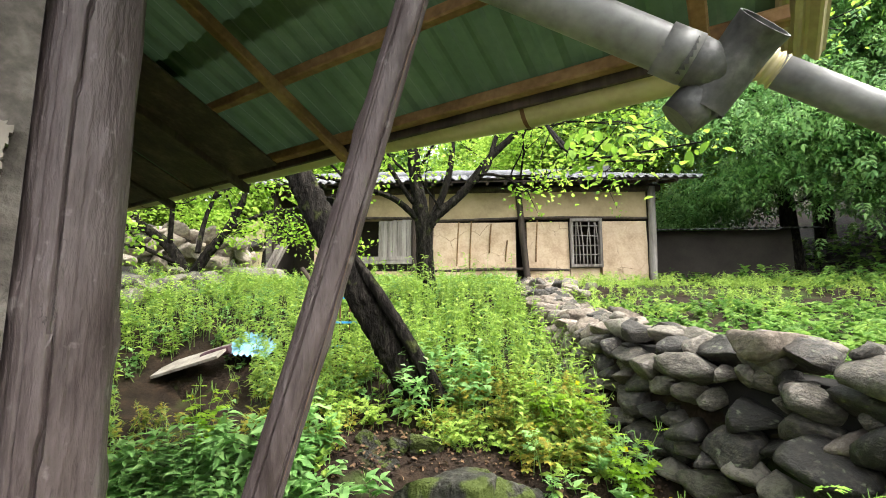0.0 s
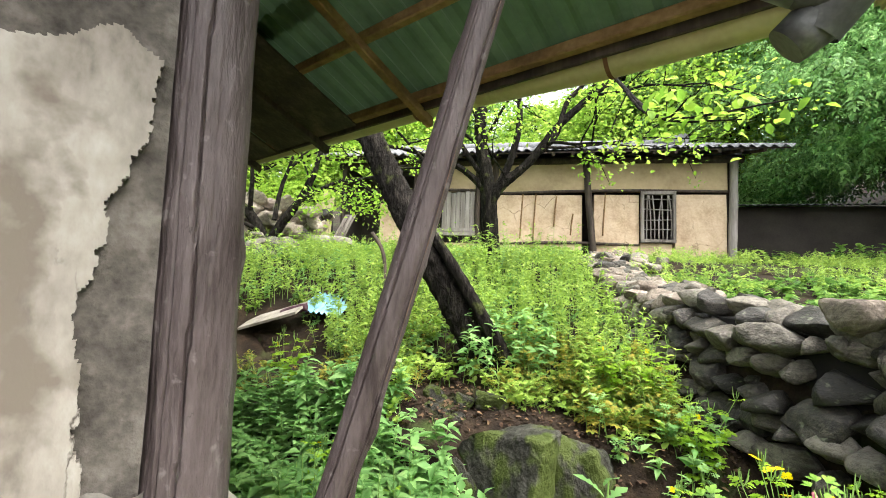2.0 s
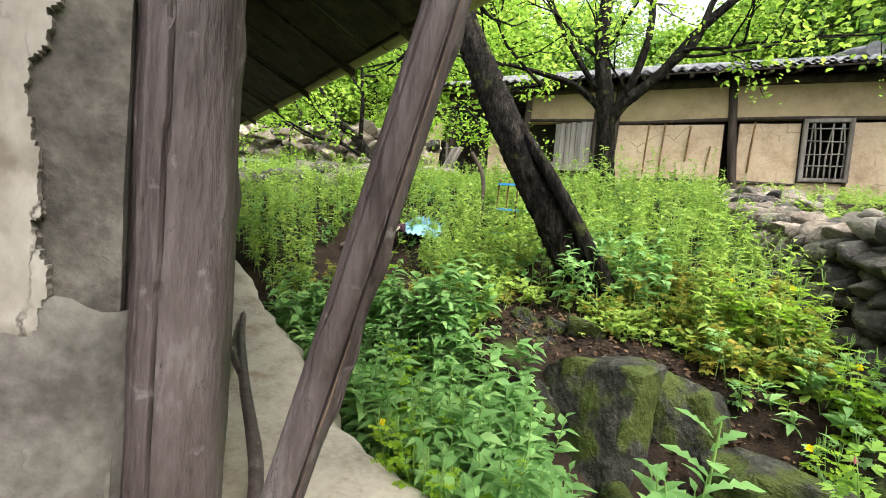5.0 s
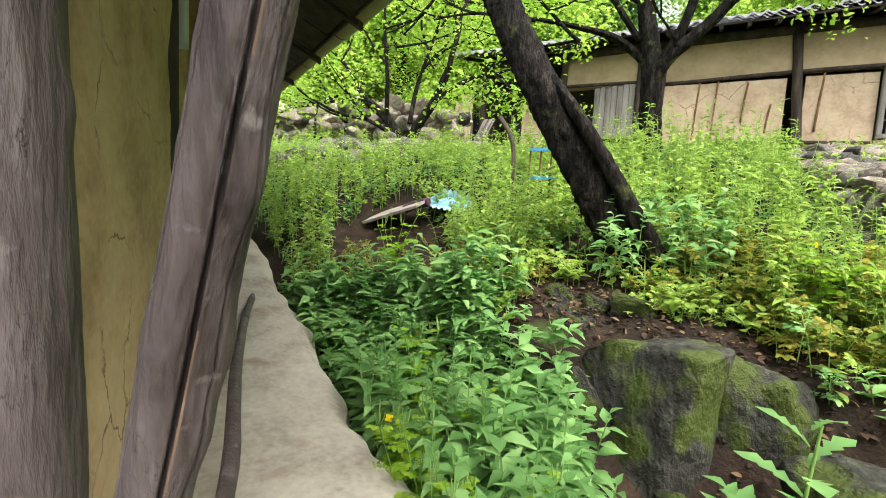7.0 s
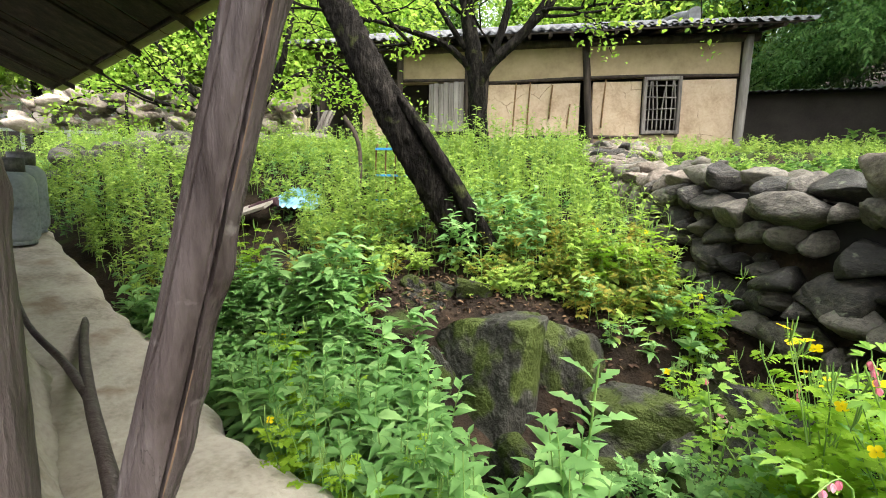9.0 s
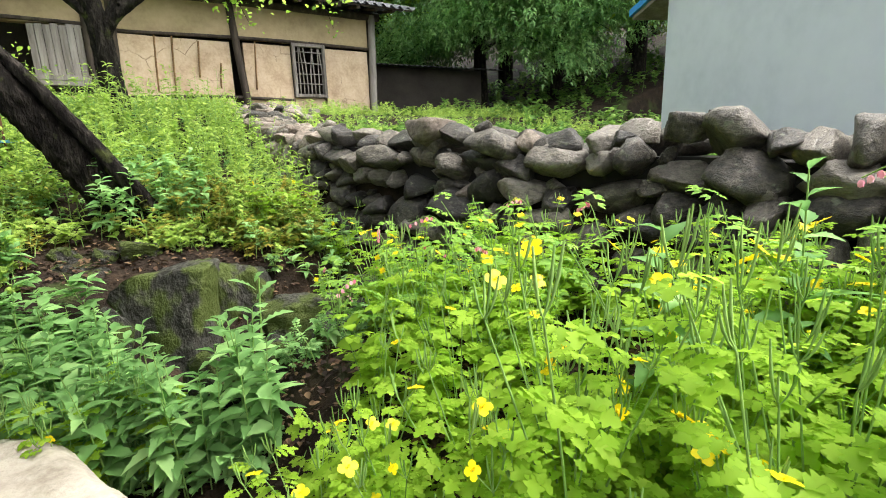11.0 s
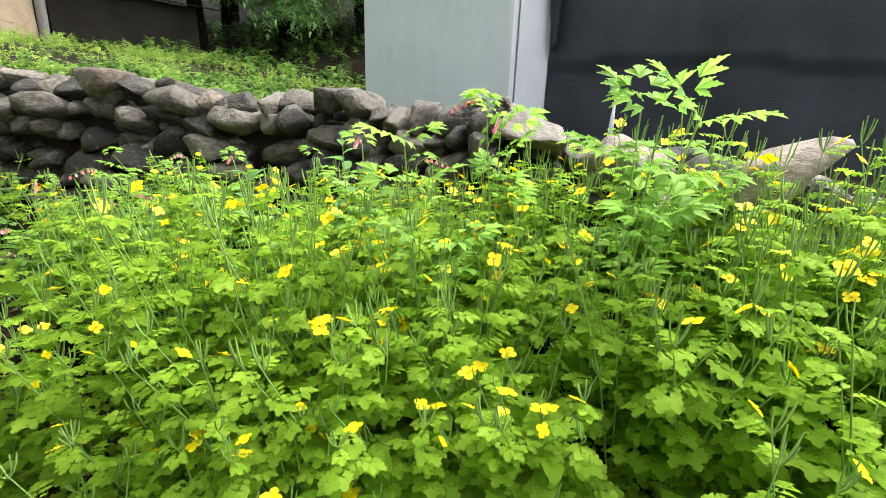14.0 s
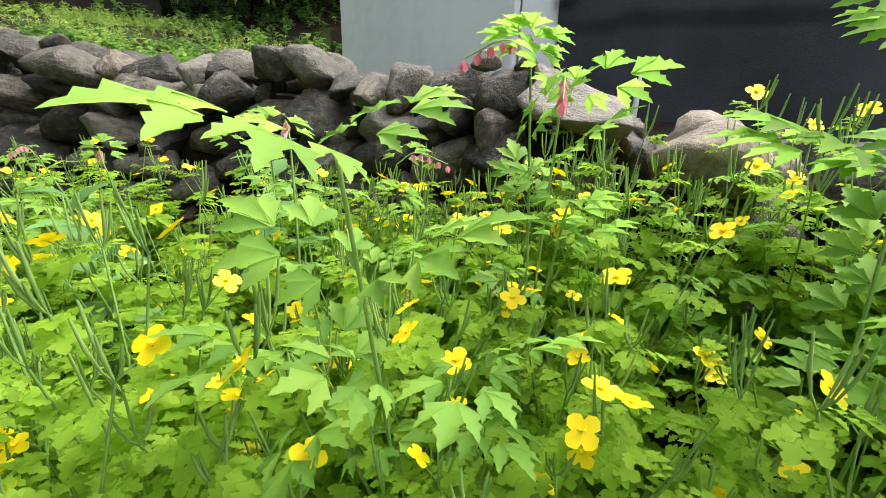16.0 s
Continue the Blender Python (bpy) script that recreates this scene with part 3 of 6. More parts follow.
def log_post(name, foot, top, r0, r1, mat, label, category, seed, splits=()):
    """A debarked log: uneven round, with long drying cracks cut in."""
    g = np.random.default_rng(seed)
    foot, top = np.array(foot, float), np.array(top, float)
    n, sides = 130, 120
    ax = top - foot
    ln = np.linalg.norm(ax)
    ax /= ln
    a = np.cross(ax, [0, 1, 0.01])
    a /= np.linalg.norm(a)
    b = np.cross(ax, a)
    ang = np.linspace(0, 2 * np.pi, sides, endpoint=False)
    h = np.linspace(0, 1, n)
    rr = (r0 + (r1 - r0) * h)[:, None] * np.ones(sides)
    rr *= 1 + 0.035 * np.sin(2 * ang + 1.0 + 2 * h[:, None]) + 0.02 * np.sin(3 * ang + 5 * h[:, None]) + 0.012 * np.sin(5 * ang - 4 * h[:, None])
    rr += g.normal(0, 0.0004, rr.shape)
    pale, sharp = np.zeros(rr.shape, bool), np.zeros(rr.shape, bool)
    # long cracks that wander a little, with one pale raw edge
    for c0, lo, hi, deep in splits:
        cc = c0 + 0.08 * np.sin(h * 5 + seed) + 0.04 * np.sin(h * 17)
        d = np.abs((ang[None, :] - cc[:, None] + np.pi) % (2 * np.pi) - np.pi)
        half = np.pi / sides * (1.1 + 1.2 * (deep > 0.015))
        live = (h[:, None] > lo) & (h[:, None] < hi)
        rr -= ((d < half) & live) * deep
        sharp |= (d < half + 2 * np.pi / sides) & live
        if deep > 0.015:
            pale |= (d >= half) & (np.roll(d, 1, 1) < half) & live & (np.sin(h * 23 + c0) > -0.5)[:, None]
    for _ in range(4):
        c0, lo, hi = g.uniform(0, 2 * np.pi), g.uniform(0, 0.5), g.uniform(0.55, 1.0)
        cc = c0 + 0.25 * np.sin(h * g.uniform(1, 4))
        d = np.abs((ang[None, :] - cc[:, None] + np.pi) % (2 * np.pi) - np.pi)
        cut = (d < np.pi / sides * 1.05) & (h[:, None] > lo) & (h[:, None] < hi)
        rr -= cut * g.uniform(0.002, 0.005)
        sharp |= cut
    # knots stand a little proud
    for _ in range(9):
        c0, hk = g.uniform(0, 2 * np.pi), g.uniform(0.05, 0.95)
        d = ((ang[None, :] - c0 + np.pi) % (2 * np.pi) - np.pi) * r0
        rr += 0.009 * np.exp(-(d ** 2 + ((h[:, None] - hk) * ln * 0.5) ** 2) / 0.0004)
    rr += 0.0034 * np.array([[noise.noise(Vector((math.cos(q) * 2.5, math.sin(q) * 2.5, p * ln * 5.0))) for q in ang] for p in h]) * (r0 / 0.08)
    wob = 0.006 * np.sin(h * 7 + seed)
    ctr = foot + (h * ln)[:, None] * ax + wob[:, None] * a
    v = ctr[:, None] + rr[..., None] * (np.cos(ang)[None, :, None] * a + np.sin(ang)[None, :, None] * b)
    k = np.arange(n - 1)[:, None] * sides
    j = np.arange(sides)[None, :]
    f = np.stack([k + j, k + (j + 1) % sides, k + sides + (j + 1) % sides, k + sides + j], -1).reshape(-1, 4)
    raw = pale[:-1].ravel()
    hard = sharp[:-1].ravel() & ~raw
    me = Mesh()
    me.add(v.reshape(-1, 3), f[~raw & ~hard])
    me.f.append(f[hard])
    me.m.append(np.zeros(int(hard.sum()), int))
    me.sm.append(np.zeros(int(hard.sum()), bool))
    if raw.any():
        me.f.append(f[raw])
        me.m.append(np.ones(int(raw.sum()), int))
        me.sm.append(np.zeros(int(raw.sum()), bool))
    me.add(v[-1], [tuple(range(sides))], 0, False)
    me.add(v[0], [tuple(range(sides - 1, -1, -1))], 0, False)
    return tagged(me.obj(name, [mat, "split"]), label, category)


log_post("log_pillar", (-0.722, 0.88, 0.05), (-0.70, 0.868, 2.95), 0.091, 0.08, "log", "weathered grey-brown log pillar with long cracks", "pillar", 3, ((2.15, 0.1, 0.8, 0.01), (1.7, 0.0, 1.0, 0.005)))
log_post("prop_pole", (-0.622, 0.905, 0.22), (0.107, 0.898, 2.84), 0.036, 0.032, "log", "slanting cracked wooden pole propping the eave", "pole", 8, ((2.62, 0.0, 0.85, 0.016), (1.3, 0.3, 0.9, 0.006), (3.3, 0.1, 0.5, 0.006)))


def relief_sheet(s_axis, z_axis, origin, du, face, depth, mat, name, seed, size=0.06, amp=0.006, parent=None):
    """An uneven plastered wall slab with real thickness; du runs along it and face is its outward normal."""
    S, Zz = np.meshgrid(s_axis, z_axis)
    off = np.array([noise.noise(Vector((a / (size * 4), b / (size * 4), seed))) * 2 + noise.noise(Vector((a / size, b / size, seed + 4))) * 0.8 for a, b in zip(S.ravel(), Zz.ravel())]).reshape(S.shape) * amp
    o = np.array(origin, float)
    du, face = np.array(du, float), np.array(face, float)
    front = o + S[..., None] * du + Zz[..., None] * ZV + off[..., None] * face
    back = o + S[..., None] * du + Zz[..., None] * ZV - depth * face
    ns, nz = len(s_axis), len(z_axis)
    q = (np.arange(nz - 1)[:, None] * ns + np.arange(ns - 1)[None, :]).ravel()
    me = Mesh()
    me.add(front, np.stack([q, q + 1, q + ns + 1, q + ns], -1))
    me.add(back[[0, 0, -1, -1], [0, -1, -1, 0]], [(0, 3, 2, 1)], 0, False)
    rim = np.concatenate([np.arange(ns), np.arange(1, nz) * ns + ns - 1, (nz - 1) * ns + np.arange(ns - 2, -1, -1), np.arange(nz - 2, 0, -1) * ns])
    fv, bv = front.reshape(-1, 3)[rim], back.reshape(-1, 3)[rim]
    r = len(rim)
    me.add(np.concatenate([fv, bv]), [(k, r + k, r + (k + 1) % r, (k + 1) % r) for k in range(r)], 0, False)
    return me.obj(name, mat, parent)


# gable side: lime plaster over grey mortar, facing the camera
GD = np.array([-0.70, -0.714, 0])
GF = np.array([0.714, -0.70, 0])
side = thing("wall_gable", "hut side wall of stained lime plaster over grey mortar", "wall", kind="structure")
relief_sheet(np.arange(0.0, 3.2, 0.025), np.arange(0.0, 3.3, 0.03), (-0.725, 0.775, 0), GD, GF, 0.22, "mortar", "mortar_bed", 1.5, 0.05, 0.008, side)
# patches of plaster that still cling to the mortar, with a ragged edge
pl = Mesh()
ps, pz = np.arange(0.01, 0.75, 0.005), np.arange(0.8, 2.06, 0.005)
PS, PZ = np.meshgrid(ps, pz)


def plaster_mask(a, b):
    n1 = noise.noise(Vector((a * 3.1, b * 3.1, 9.0))) * 0.1 + noise.noise(Vector((a * 9, b * 9, 2.0))) * 0.05 + noise.noise(Vector((a * 30, b * 30, 2.0))) * 0.02
    edge = float(np.interp(b, [0.9, 1.12, 1.2, 1.32, 1.44, 1.54, 1.62, 1.7, 1.76, 1.9], [0.13, 0.085, 0.105, 0.104, 0.112, 0.084, 0.088, 0.05, 0.034, 0.022])) + n1 * 0.1 + 0.011 * noise.noise(Vector((a * 24, b * 24, 6.0))) + 0.006 * noise.noise(Vector((a * 60, b * 60, 1.0)))
    top = float(np.interp(a, [0, 0.1, 0.16, 0.24, 0.4, 0.9], [1.9, 1.95, 1.9, 1.875, 1.86, 1.8])) + n1 * 0.35
    return a > edge and b < top and not (b < 0.88 + n1 and a < 0.36 + n1)


mask = np.array([plaster_mask(float(a), float(b)) for a, b in zip(PS.ravel(), PZ.ravel())]).reshape(PS.shape)
base = np.array([-0.725, 0.775, 0])
bmp = np.array([noise.noise(Vector((a * 5, b * 5, 5.0))) * 0.0035 + noise.noise(Vector((a * 22, b * 7, 8.0))) * 0.0016 for a, b in zip(PS.ravel(), PZ.ravel())]).reshape(PS.shape)
jit = np.random.default_rng(4).uniform(-0.0018, 0.0018, (2,) + PS.shape)
PS, PZ = PS + jit[0], PZ + jit[1]
vtx = base + PS[..., None] * GD + PZ[..., None] * ZV + (0.017 + bmp)[..., None] * GF
ns = len(ps)
quads, skirts, sv = [], [], []
for i in range(len(pz) - 1):
    for j in range(ns - 1):
        if mask[i, j]:
            quads.append((i * ns + j, i * ns + j + 1, i * ns + ns + j + 1, i * ns + ns + j))
            for di, dj, p, r in ((0, -1, (0, 0), (1, 0)), (1, 0, (1, 0), (1, 1)), (0, 1, (1, 1), (0, 1)), (-1, 0, (0, 1), (0, 0))):
                ii, jj = i + di, j + dj
                if not (0 <= ii < len(pz) - 1 and 0 <= jj < ns - 1) or not mask[ii, jj]:
                    a1, b1 = vtx[i + p[0], j + p[1]], vtx[i + r[0], j + r[1]]
                    k = len(sv)
                    sv += [a1, b1, b1 - 0.024 * GF, a1 - 0.024 * GF]
                    skirts.append((k, k + 1, k + 2, k + 3))
pl.add(vtx, quads)
pl.add(sv, skirts, 0, False)
pl.obj("lime_plaster", "plaster", side, "cracked cream lime plaster with stains")
# concrete apron bulging out over the wall's foot
fa, fq = np.meshgrid(np.arange(-0.06, 1.6, 0.02), np.linspace(0, 1, 40))
fn = np.array([0.022 * noise.noise(Vector((p * 4, q2 * 4, 3.0))) + 0.008 * noise.noise(Vector((p * 17, q2 * 15, 8.0))) for p, q2 in zip(fa.ravel(), fq.ravel())]).reshape(fa.shape)
ftop = np.array([1.07 + 0.05 * noise.noise(Vector((p * 5, 1.0, 0))) + 0.02 * noise.noise(Vector((p * 22, 2.0, 0))) for p in fa[0]])
fz = ftop[None, :] * (1 - fq)
fo = 0.012 + (0.1 * fq + fn * np.minimum(1, fq * 4)) * smooth(-0.08, 0.22, fa) - 0.1 * smooth(0.02, -0.06, fa)
me = Mesh()
nf = fa.shape[1]
q = (np.arange(39)[:, None] * nf + np.arange(nf - 1)[None, :]).ravel()
me.add(base + fa[..., None] * GD + fz[..., None] * ZV + fo[..., None] * GF, np.stack([q, q + nf, q + nf + 1, q + 1], -1))
me.obj("concrete_apron", "apron", side, "smooth grey concrete apron with cracks")
# a bulging concrete foot in the corner
foot_rock = rock_data(61, "concrete", True, 0.35)
place_rock(foot_rock, "concrete_footing", side, (-1.0, 0.5, 0.2), (0.36, 0.2, 0.42), 0.78, (0, 0))

# front: ochre clay bays between dark posts
WU, WN = np.array([-0.760, 0.650, 0]), np.array([0.650, 0.760, 0])


def fr(s, d, z):
    """A place along the front wall, out from it, and in height."""
    return tuple(np.array([-0.70, 0.88, z]) + s * WU + d * WN)


front = thing("wall_front", "ochre clay wall between dark timber posts under the eave", "wall", kind="structure")
relief_sheet(np.arange(0.0, 1.3, 0.02), np.arange(0.0, 2.75, 0.025), fr(0.04, 0.02, 0.1), WU, WN, 0.2, "clay", "clay_bay", 2.5, 0.06, 0.008, front)
relief_sheet(np.arange(0.0, 1.05, 0.04), np.arange(0.0, 1.4, 0.05), fr(2.15, -0.1, 1.3), WU, WN, 0.2, "clay", "clay_bay", 6.5, 0.06, 0.007, front)
# wall above the doorway, its shade under the eave painted in
relief_sheet(np.arange(0.0, 0.85, 0.05), np.arange(0.0, 0.7, 0.06), fr(1.34, 0.0, 2.05), WU, WN, 0.2, "shade_wall", "door_lintel", 7.5, 0.06, 0.007, front)
for sp, r in ((1.36, 0.035), (2.12, 0.025), (3.2, 0.025)):
    p = np.array(fr(sp, 0.0 if sp < 2 else -0.13, float(ledge_z(sp)) - 0.15))
    me = Mesh()
    add_tube(me, bend([p, p + (0.01, 0, 1.2), p + (0, 0.01, 2.4)], 12), r, 14, 0, 0.03, int(sp * 10))
    me.obj("timber_post", "dark_log", front)
me = Mesh()
worn_box(me, WN * 0.1, ZV * 0.14, WU * 3.1, fr(0.06, -0.08, 2.62), 0, 0.012)
me.obj("wall_plate", "dark_log", front)
# black sheet set back in the doorway: the shade inside, put in as colour
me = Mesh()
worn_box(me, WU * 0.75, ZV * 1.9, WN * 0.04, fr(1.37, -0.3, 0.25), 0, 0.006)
me.obj("door_leaf", "dark", front, "black sheet standing for the shade inside the open doorway")
# backing wall in the same shade-black, so the room reads as unlit
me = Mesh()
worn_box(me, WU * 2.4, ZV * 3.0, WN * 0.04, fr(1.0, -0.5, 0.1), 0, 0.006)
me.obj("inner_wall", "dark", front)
me = Mesh()
worn_box(me, WU * 0.1, WN * -0.6, ZV * 2.6, fr(3.12, -0.02, 0.5), 0, 0.006)
me.obj("end_wall", "clay", front)
for k in range(14):
    place_rock(ROCKS_LIGHT[k % 6], "footing_stone", front, fr(2.2 + 0.065 * k, -0.13, float(ledge_z(2.2)) + 0.1 + 0.11 * (k % 5)), (0.1, 0.1, 0.075), k * 1.3)
me = Mesh()
worn_box(me, WU * 0.1, WN * 0.06, ZV * 0.42, fr(1.42, 0.0, 1.75), 0, 0.008)
tagged(me.obj("meter_box", "white_trim"), "narrow pale meter box on the front wall", "meter box")

# rough cement skirt where the clay meets the ledge
ss, sq = np.meshgrid(np.arange(0.12, 2.0, 0.02), np.linspace(0, 1, 16))
sn = np.array([noise.noise(Vector((p * 6, q2 * 3, 2.0))) * 0.02 + noise.noise(Vector((p * 22, q2 * 12, 5.0))) * 0.012 for p, q2 in zip(ss.ravel(), sq.ravel())]).reshape(ss.shape)
sd2 = 0.012 + 0.13 * (1 - sq) ** 2 + sn * (1 - sq * 0.6)
sz2 = ledge_z(ss) - 0.02 + sq * (0.36 + 0.06 * np.sin(ss * 7))
me = Mesh()
q = (np.arange(15)[:, None] * ss.shape[1] + np.arange(ss.shape[1] - 1)[None, :]).ravel()
me.add(np.array([-0.70, 0.88, 0]) + ss[..., None] * WU + sd2[..., None] * WN + sz2[..., None] * ZV, np.stack([q, q + 1, q + ss.shape[1] + 1, q + ss.shape[1]], -1))
me.obj("cement_skirt", "concrete", front, "rough cement skirt at the wall's foot")

# concrete ledge along the front
ls = np.arange(-0.6, 5.0, 0.05)
ld = np.linspace(0, 1, 26)
LS, LD = np.meshgrid(ls, ld)
g_edge = np.array([0.9 + 0.08 * noise.noise(Vector((a * 1.7, 0, 0))) + 0.05 * noise.noise(Vector((a * 5, 3, 0))) for a in ls])
g_edge *= np.interp(ls, [-0.6, -0.2, 0.3], [0.4, 0.75, 1.0])
LDm = LD * g_edge[None, :] - 0.02
bumps = np.array([0.012 * noise.noise(Vector((a * 3, b * 3, 1))) + 0.006 * noise.noise(Vector((a * 11, b * 11, 1))) for a, b in zip(LS.ravel(), LDm.ravel())]).reshape(LS.shape)
LZ = ledge_z(LS) + bumps - 0.05 * smooth(0.93, 1.0, LD)
top = np.stack([HUT[0] + LS * U[0] + LDm * NRM[0], HUT[1] + LS * U[1] + LDm * NRM[1], LZ], -1)
nl = len(ls)
q = (np.arange(len(ld) - 1)[:, None] * nl + np.arange(nl - 1)[None, :]).ravel()
me = Mesh()
me.add(top, np.stack([q, q + nl, q + nl + 1, q + 1], -1))
edge = top[-1]
skirt = [edge, edge + NV * 0.02 - ZV * 0.12, edge - NV * 0.03 - ZV * 0.6]
for k in range(2):
    me.add(np.concatenate([skirt[k], skirt[k + 1]]), [(i, nl + i, nl + i + 1, i + 1) for i in range(nl - 1)])
for col in (0, nl - 1):
    e = top[:, col]
    me.add(np.concatenate([e, e - ZV * 0.6]), [(i, i + 1, len(ld) + i + 1, len(ld) + i) for i in range(len(ld) - 1)], 0, False)
tagged(me.obj("concrete_ledge", "concrete"), "worn pale concrete ledge sloping along the hut", "ledge", kind="structure")

# pale sheet in front of the hut, out of view, added to bounce light up
yx, yy = np.meshgrid(np.arange(-1.6, -0.4, 0.1), np.arange(-7.0, 1.01, 0.1))
yz = np.array([0.035 + 0.012 * noise.noise(Vector((p * 2, q2 * 2, 1))) for p, q2 in zip(yx.ravel(), yy.ravel())]).reshape(yx.shape) + np.maximum(ground_z(yx, yy), 0)
yz -= 0.3 * smooth(0.8, 1.0, yy) + 0.1 * smooth(-0.6, -0.45, yx)
q = (np.arange(yx.shape[0] - 1)[:, None] * yx.shape[1] + np.arange(yx.shape[1] - 1)[None, :]).ravel()
me = Mesh()
me.add(np.stack([yx, yy, yz], -1), np.stack([q, q + 1, q + yx.shape[1] + 1, q + yx.shape[1]], -1))
tagged(me.obj("yard", "concrete"), "unseen pale concrete sheet added to bounce light under the eave", "yard", kind="structure")

# forked dry branch lying on the ledge
me = Mesh()
fork = np.array((-1.6, 1.97, 0.43))
add_tube(me, bend([(-0.82, 1.22, 0.275), (-1.1, 1.53, 0.35), fork, (-2.05, 2.4, 0.47), (-2.46, 2.83, 0.5), (-2.52, 2.9, 0.5)], 26), np.interp(np.linspace(0, 1, 26), [0, 0.45, 1], [0.027, 0.024, 0.017]), 9, 0, 0.07, 2)
add_tube(me, bend([fork, (-1.95, 2.2, 0.48), (-2.4, 2.44, 0.56), (-2.9, 2.8, 0.63)], 14), np.linspace(0.02, 0.012, 14), 8, 0, 0.08, 3)
tagged(me.obj("forked_branch", "log"), "dry forked branch lying on the concrete ledge", "branch")

# gas cylinders at the ledge's end
def gas_cylinder(at):
    t = thing("gas_cylinder", "scuffed grey gas cylinder with collar on the ledge", "gas cylinder", at, "cylinders by the wall")
    prof = [(0.0, 0.03), (0.13, 0.03), (0.15, 0.06), (0.155, 0.12), (0.155, 0.29), (0.16, 0.3), (0.155, 0.31), (0.155, 0.47), (0.14, 0.53), (0.1, 0.57), (0.03, 0.585), (0, 0.585)]
    lathe(prof, 24, "body", "steel", t)
    lathe([(0.12, 0.0), (0.13, 0.0), (0.13, 0.05), (0.12, 0.05)], 20, "foot_ring", "steel", t)
    lathe([(0.085, 0.55), (0.09, 0.55), (0.095, 0.68), (0.085, 0.68)], 20, "collar", "pvc_dark", t)
    lathe([(0, 0.58), (0.025, 0.58), (0.025, 0.64), (0.035, 0.645), (0.035, 0.67), (0, 0.67)], 10, "valve", "rust", t)
    return t


def lathe(prof, sides, name, mat, parent):
    ang = np.linspace(0, 2 * np.pi, sides, endpoint=False)
    p = np.array(prof)
    v = np.stack([p[:, :1] * np.cos(ang), p[:, :1] * np.sin(ang), np.repeat(p[:, 1:], sides, 1)], -1).reshape(-1, 3)
    n = len(p)
    k = np.arange(n - 1)[:, None] * sides
    j = np.arange(sides)[None, :]
    f = np.stack([k + j, k + (j + 1) % sides, k + sides + (j + 1) % sides, k + sides + j], -1).reshape(-1, 4)
    me = Mesh()
    me.add(v, f)
    return me.obj(name, mat, parent)


gas_cylinder(hut(4.05, 0.60, float(ledge_z(4.05))))
gas_cylinder(hut(4.38, 0.72, float(ledge_z(4.38))))

# ---- the eave: green sheets on battens, gutter and drain pipes ----
def roof_z(d):
    return 2.44 + 0.43 * (1.37 - d)


roof = thing("hut_roof", "green corrugated sheet roof on brown battens", "roof", kind="structure")
rs = np.arange(-1.22, 6.2, 0.0125)
ph = (rs / 0.14) % 1.0
rib = 0.016 * np.clip(np.minimum(ph, 1 - ph) * 6 - 1.0, 0, 1)
for k, (dlo, dhi, lift) in enumerate(((0.62, 1.36, 0.0), (-0.4, 0.72, 0.02), (-1.6, -0.3, 0.04))):
    dd = np.linspace(dlo, dhi, 5)
    S, D = np.meshgrid(rs, dd)
    zz = roof_z(D) + rib[None, :] + lift
    P = np.stack([HUT[0] + S * U[0] + D * NRM[0], HUT[1] + S * U[1] + D * NRM[1], zz], -1)
    nr = len(rs)
    q = (np.arange(len(dd) - 1)[:, None] * nr + np.arange(nr - 1)[None, :]).ravel()
    me = Mesh()
    me.add(P, np.stack([q, q + 1, q + nr + 1, q + nr], -1), 0, False)
    me.obj("roof_sheet", "green_sheet", roof)
es = np.arange(-1.36, -1.19, 0.01)
S, D = np.meshgrid(es, np.linspace(0.2, 1.48, 4))
zz = roof_z(D) + 0.03 + 0.014 * np.clip(np.sin(S * 2 * np.pi / 0.055) * 2, -1, 1)
P = np.stack([HUT[0] + S * U[0] + D * NRM[0], HUT[1] + S * U[1] + D * NRM[1], zz], -1)
q = (np.arange(3)[:, None] * len(es) + np.arange(len(es) - 1)[None, :]).ravel()
me = Mesh()
me.add(P, np.stack([q, q + 1, q + len(es) + 1, q + len(es)], -1), 0, False)
me.obj("verge_sheet", "gutter", roof, "pale ribbed verge sheet")
for d0, hgt, wid in ((0.87, 0.05, 0.045), (1.24, 0.05, 0.05), (0.3, 0.05, 0.05), (-0.3, 0.05, 0.05)):
    me = Mesh()
    worn_box(me, NV * wid, ZV * hgt, UV * 7.2, hut(-1.25, d0 - wid / 2, roof_z(d0) - hgt - 0.012), 0, 0.006)
    me.obj("purlin", "batten", roof)
for s0 in (-1.05, 0.57, 1.5, 2.4, 3.4, 4.4, 5.4):
    me = Mesh()
    dv = NV * 2.6 - ZV * 0.43 * 2.6
    worn_box(me, UV * 0.05, ZV * 0.05, dv, hut(s0, -1.25, roof_z(-1.25) - 0.115), 0, 0.006)
    me.obj("rafter", "batten" if s0 < 1 else "dark_log", roof)
for k in range(11):
    me = Mesh()
    s0 = 1.1 + k * 0.45
    worn_box(me, UV * 0.44, ZV * 0.012, NV * 1.4 - ZV * 0.43 * 1.4, hut(s0, -0.15, roof_z(-0.15) - 0.075 - 0.01 * (k % 3)), 0, 0.003)
    me.obj("soffit_board", "dark_log", roof)
# fascia behind the gutter; dark timber colour stands for the shadow on it
me = Mesh()
worn_box(me, NV * 0.02, ZV * 0.1, UV * 7.1, hut(-1.0, 1.27, 2.4), 0, 0.004)
me.obj("fascia", "dark_log", roof)

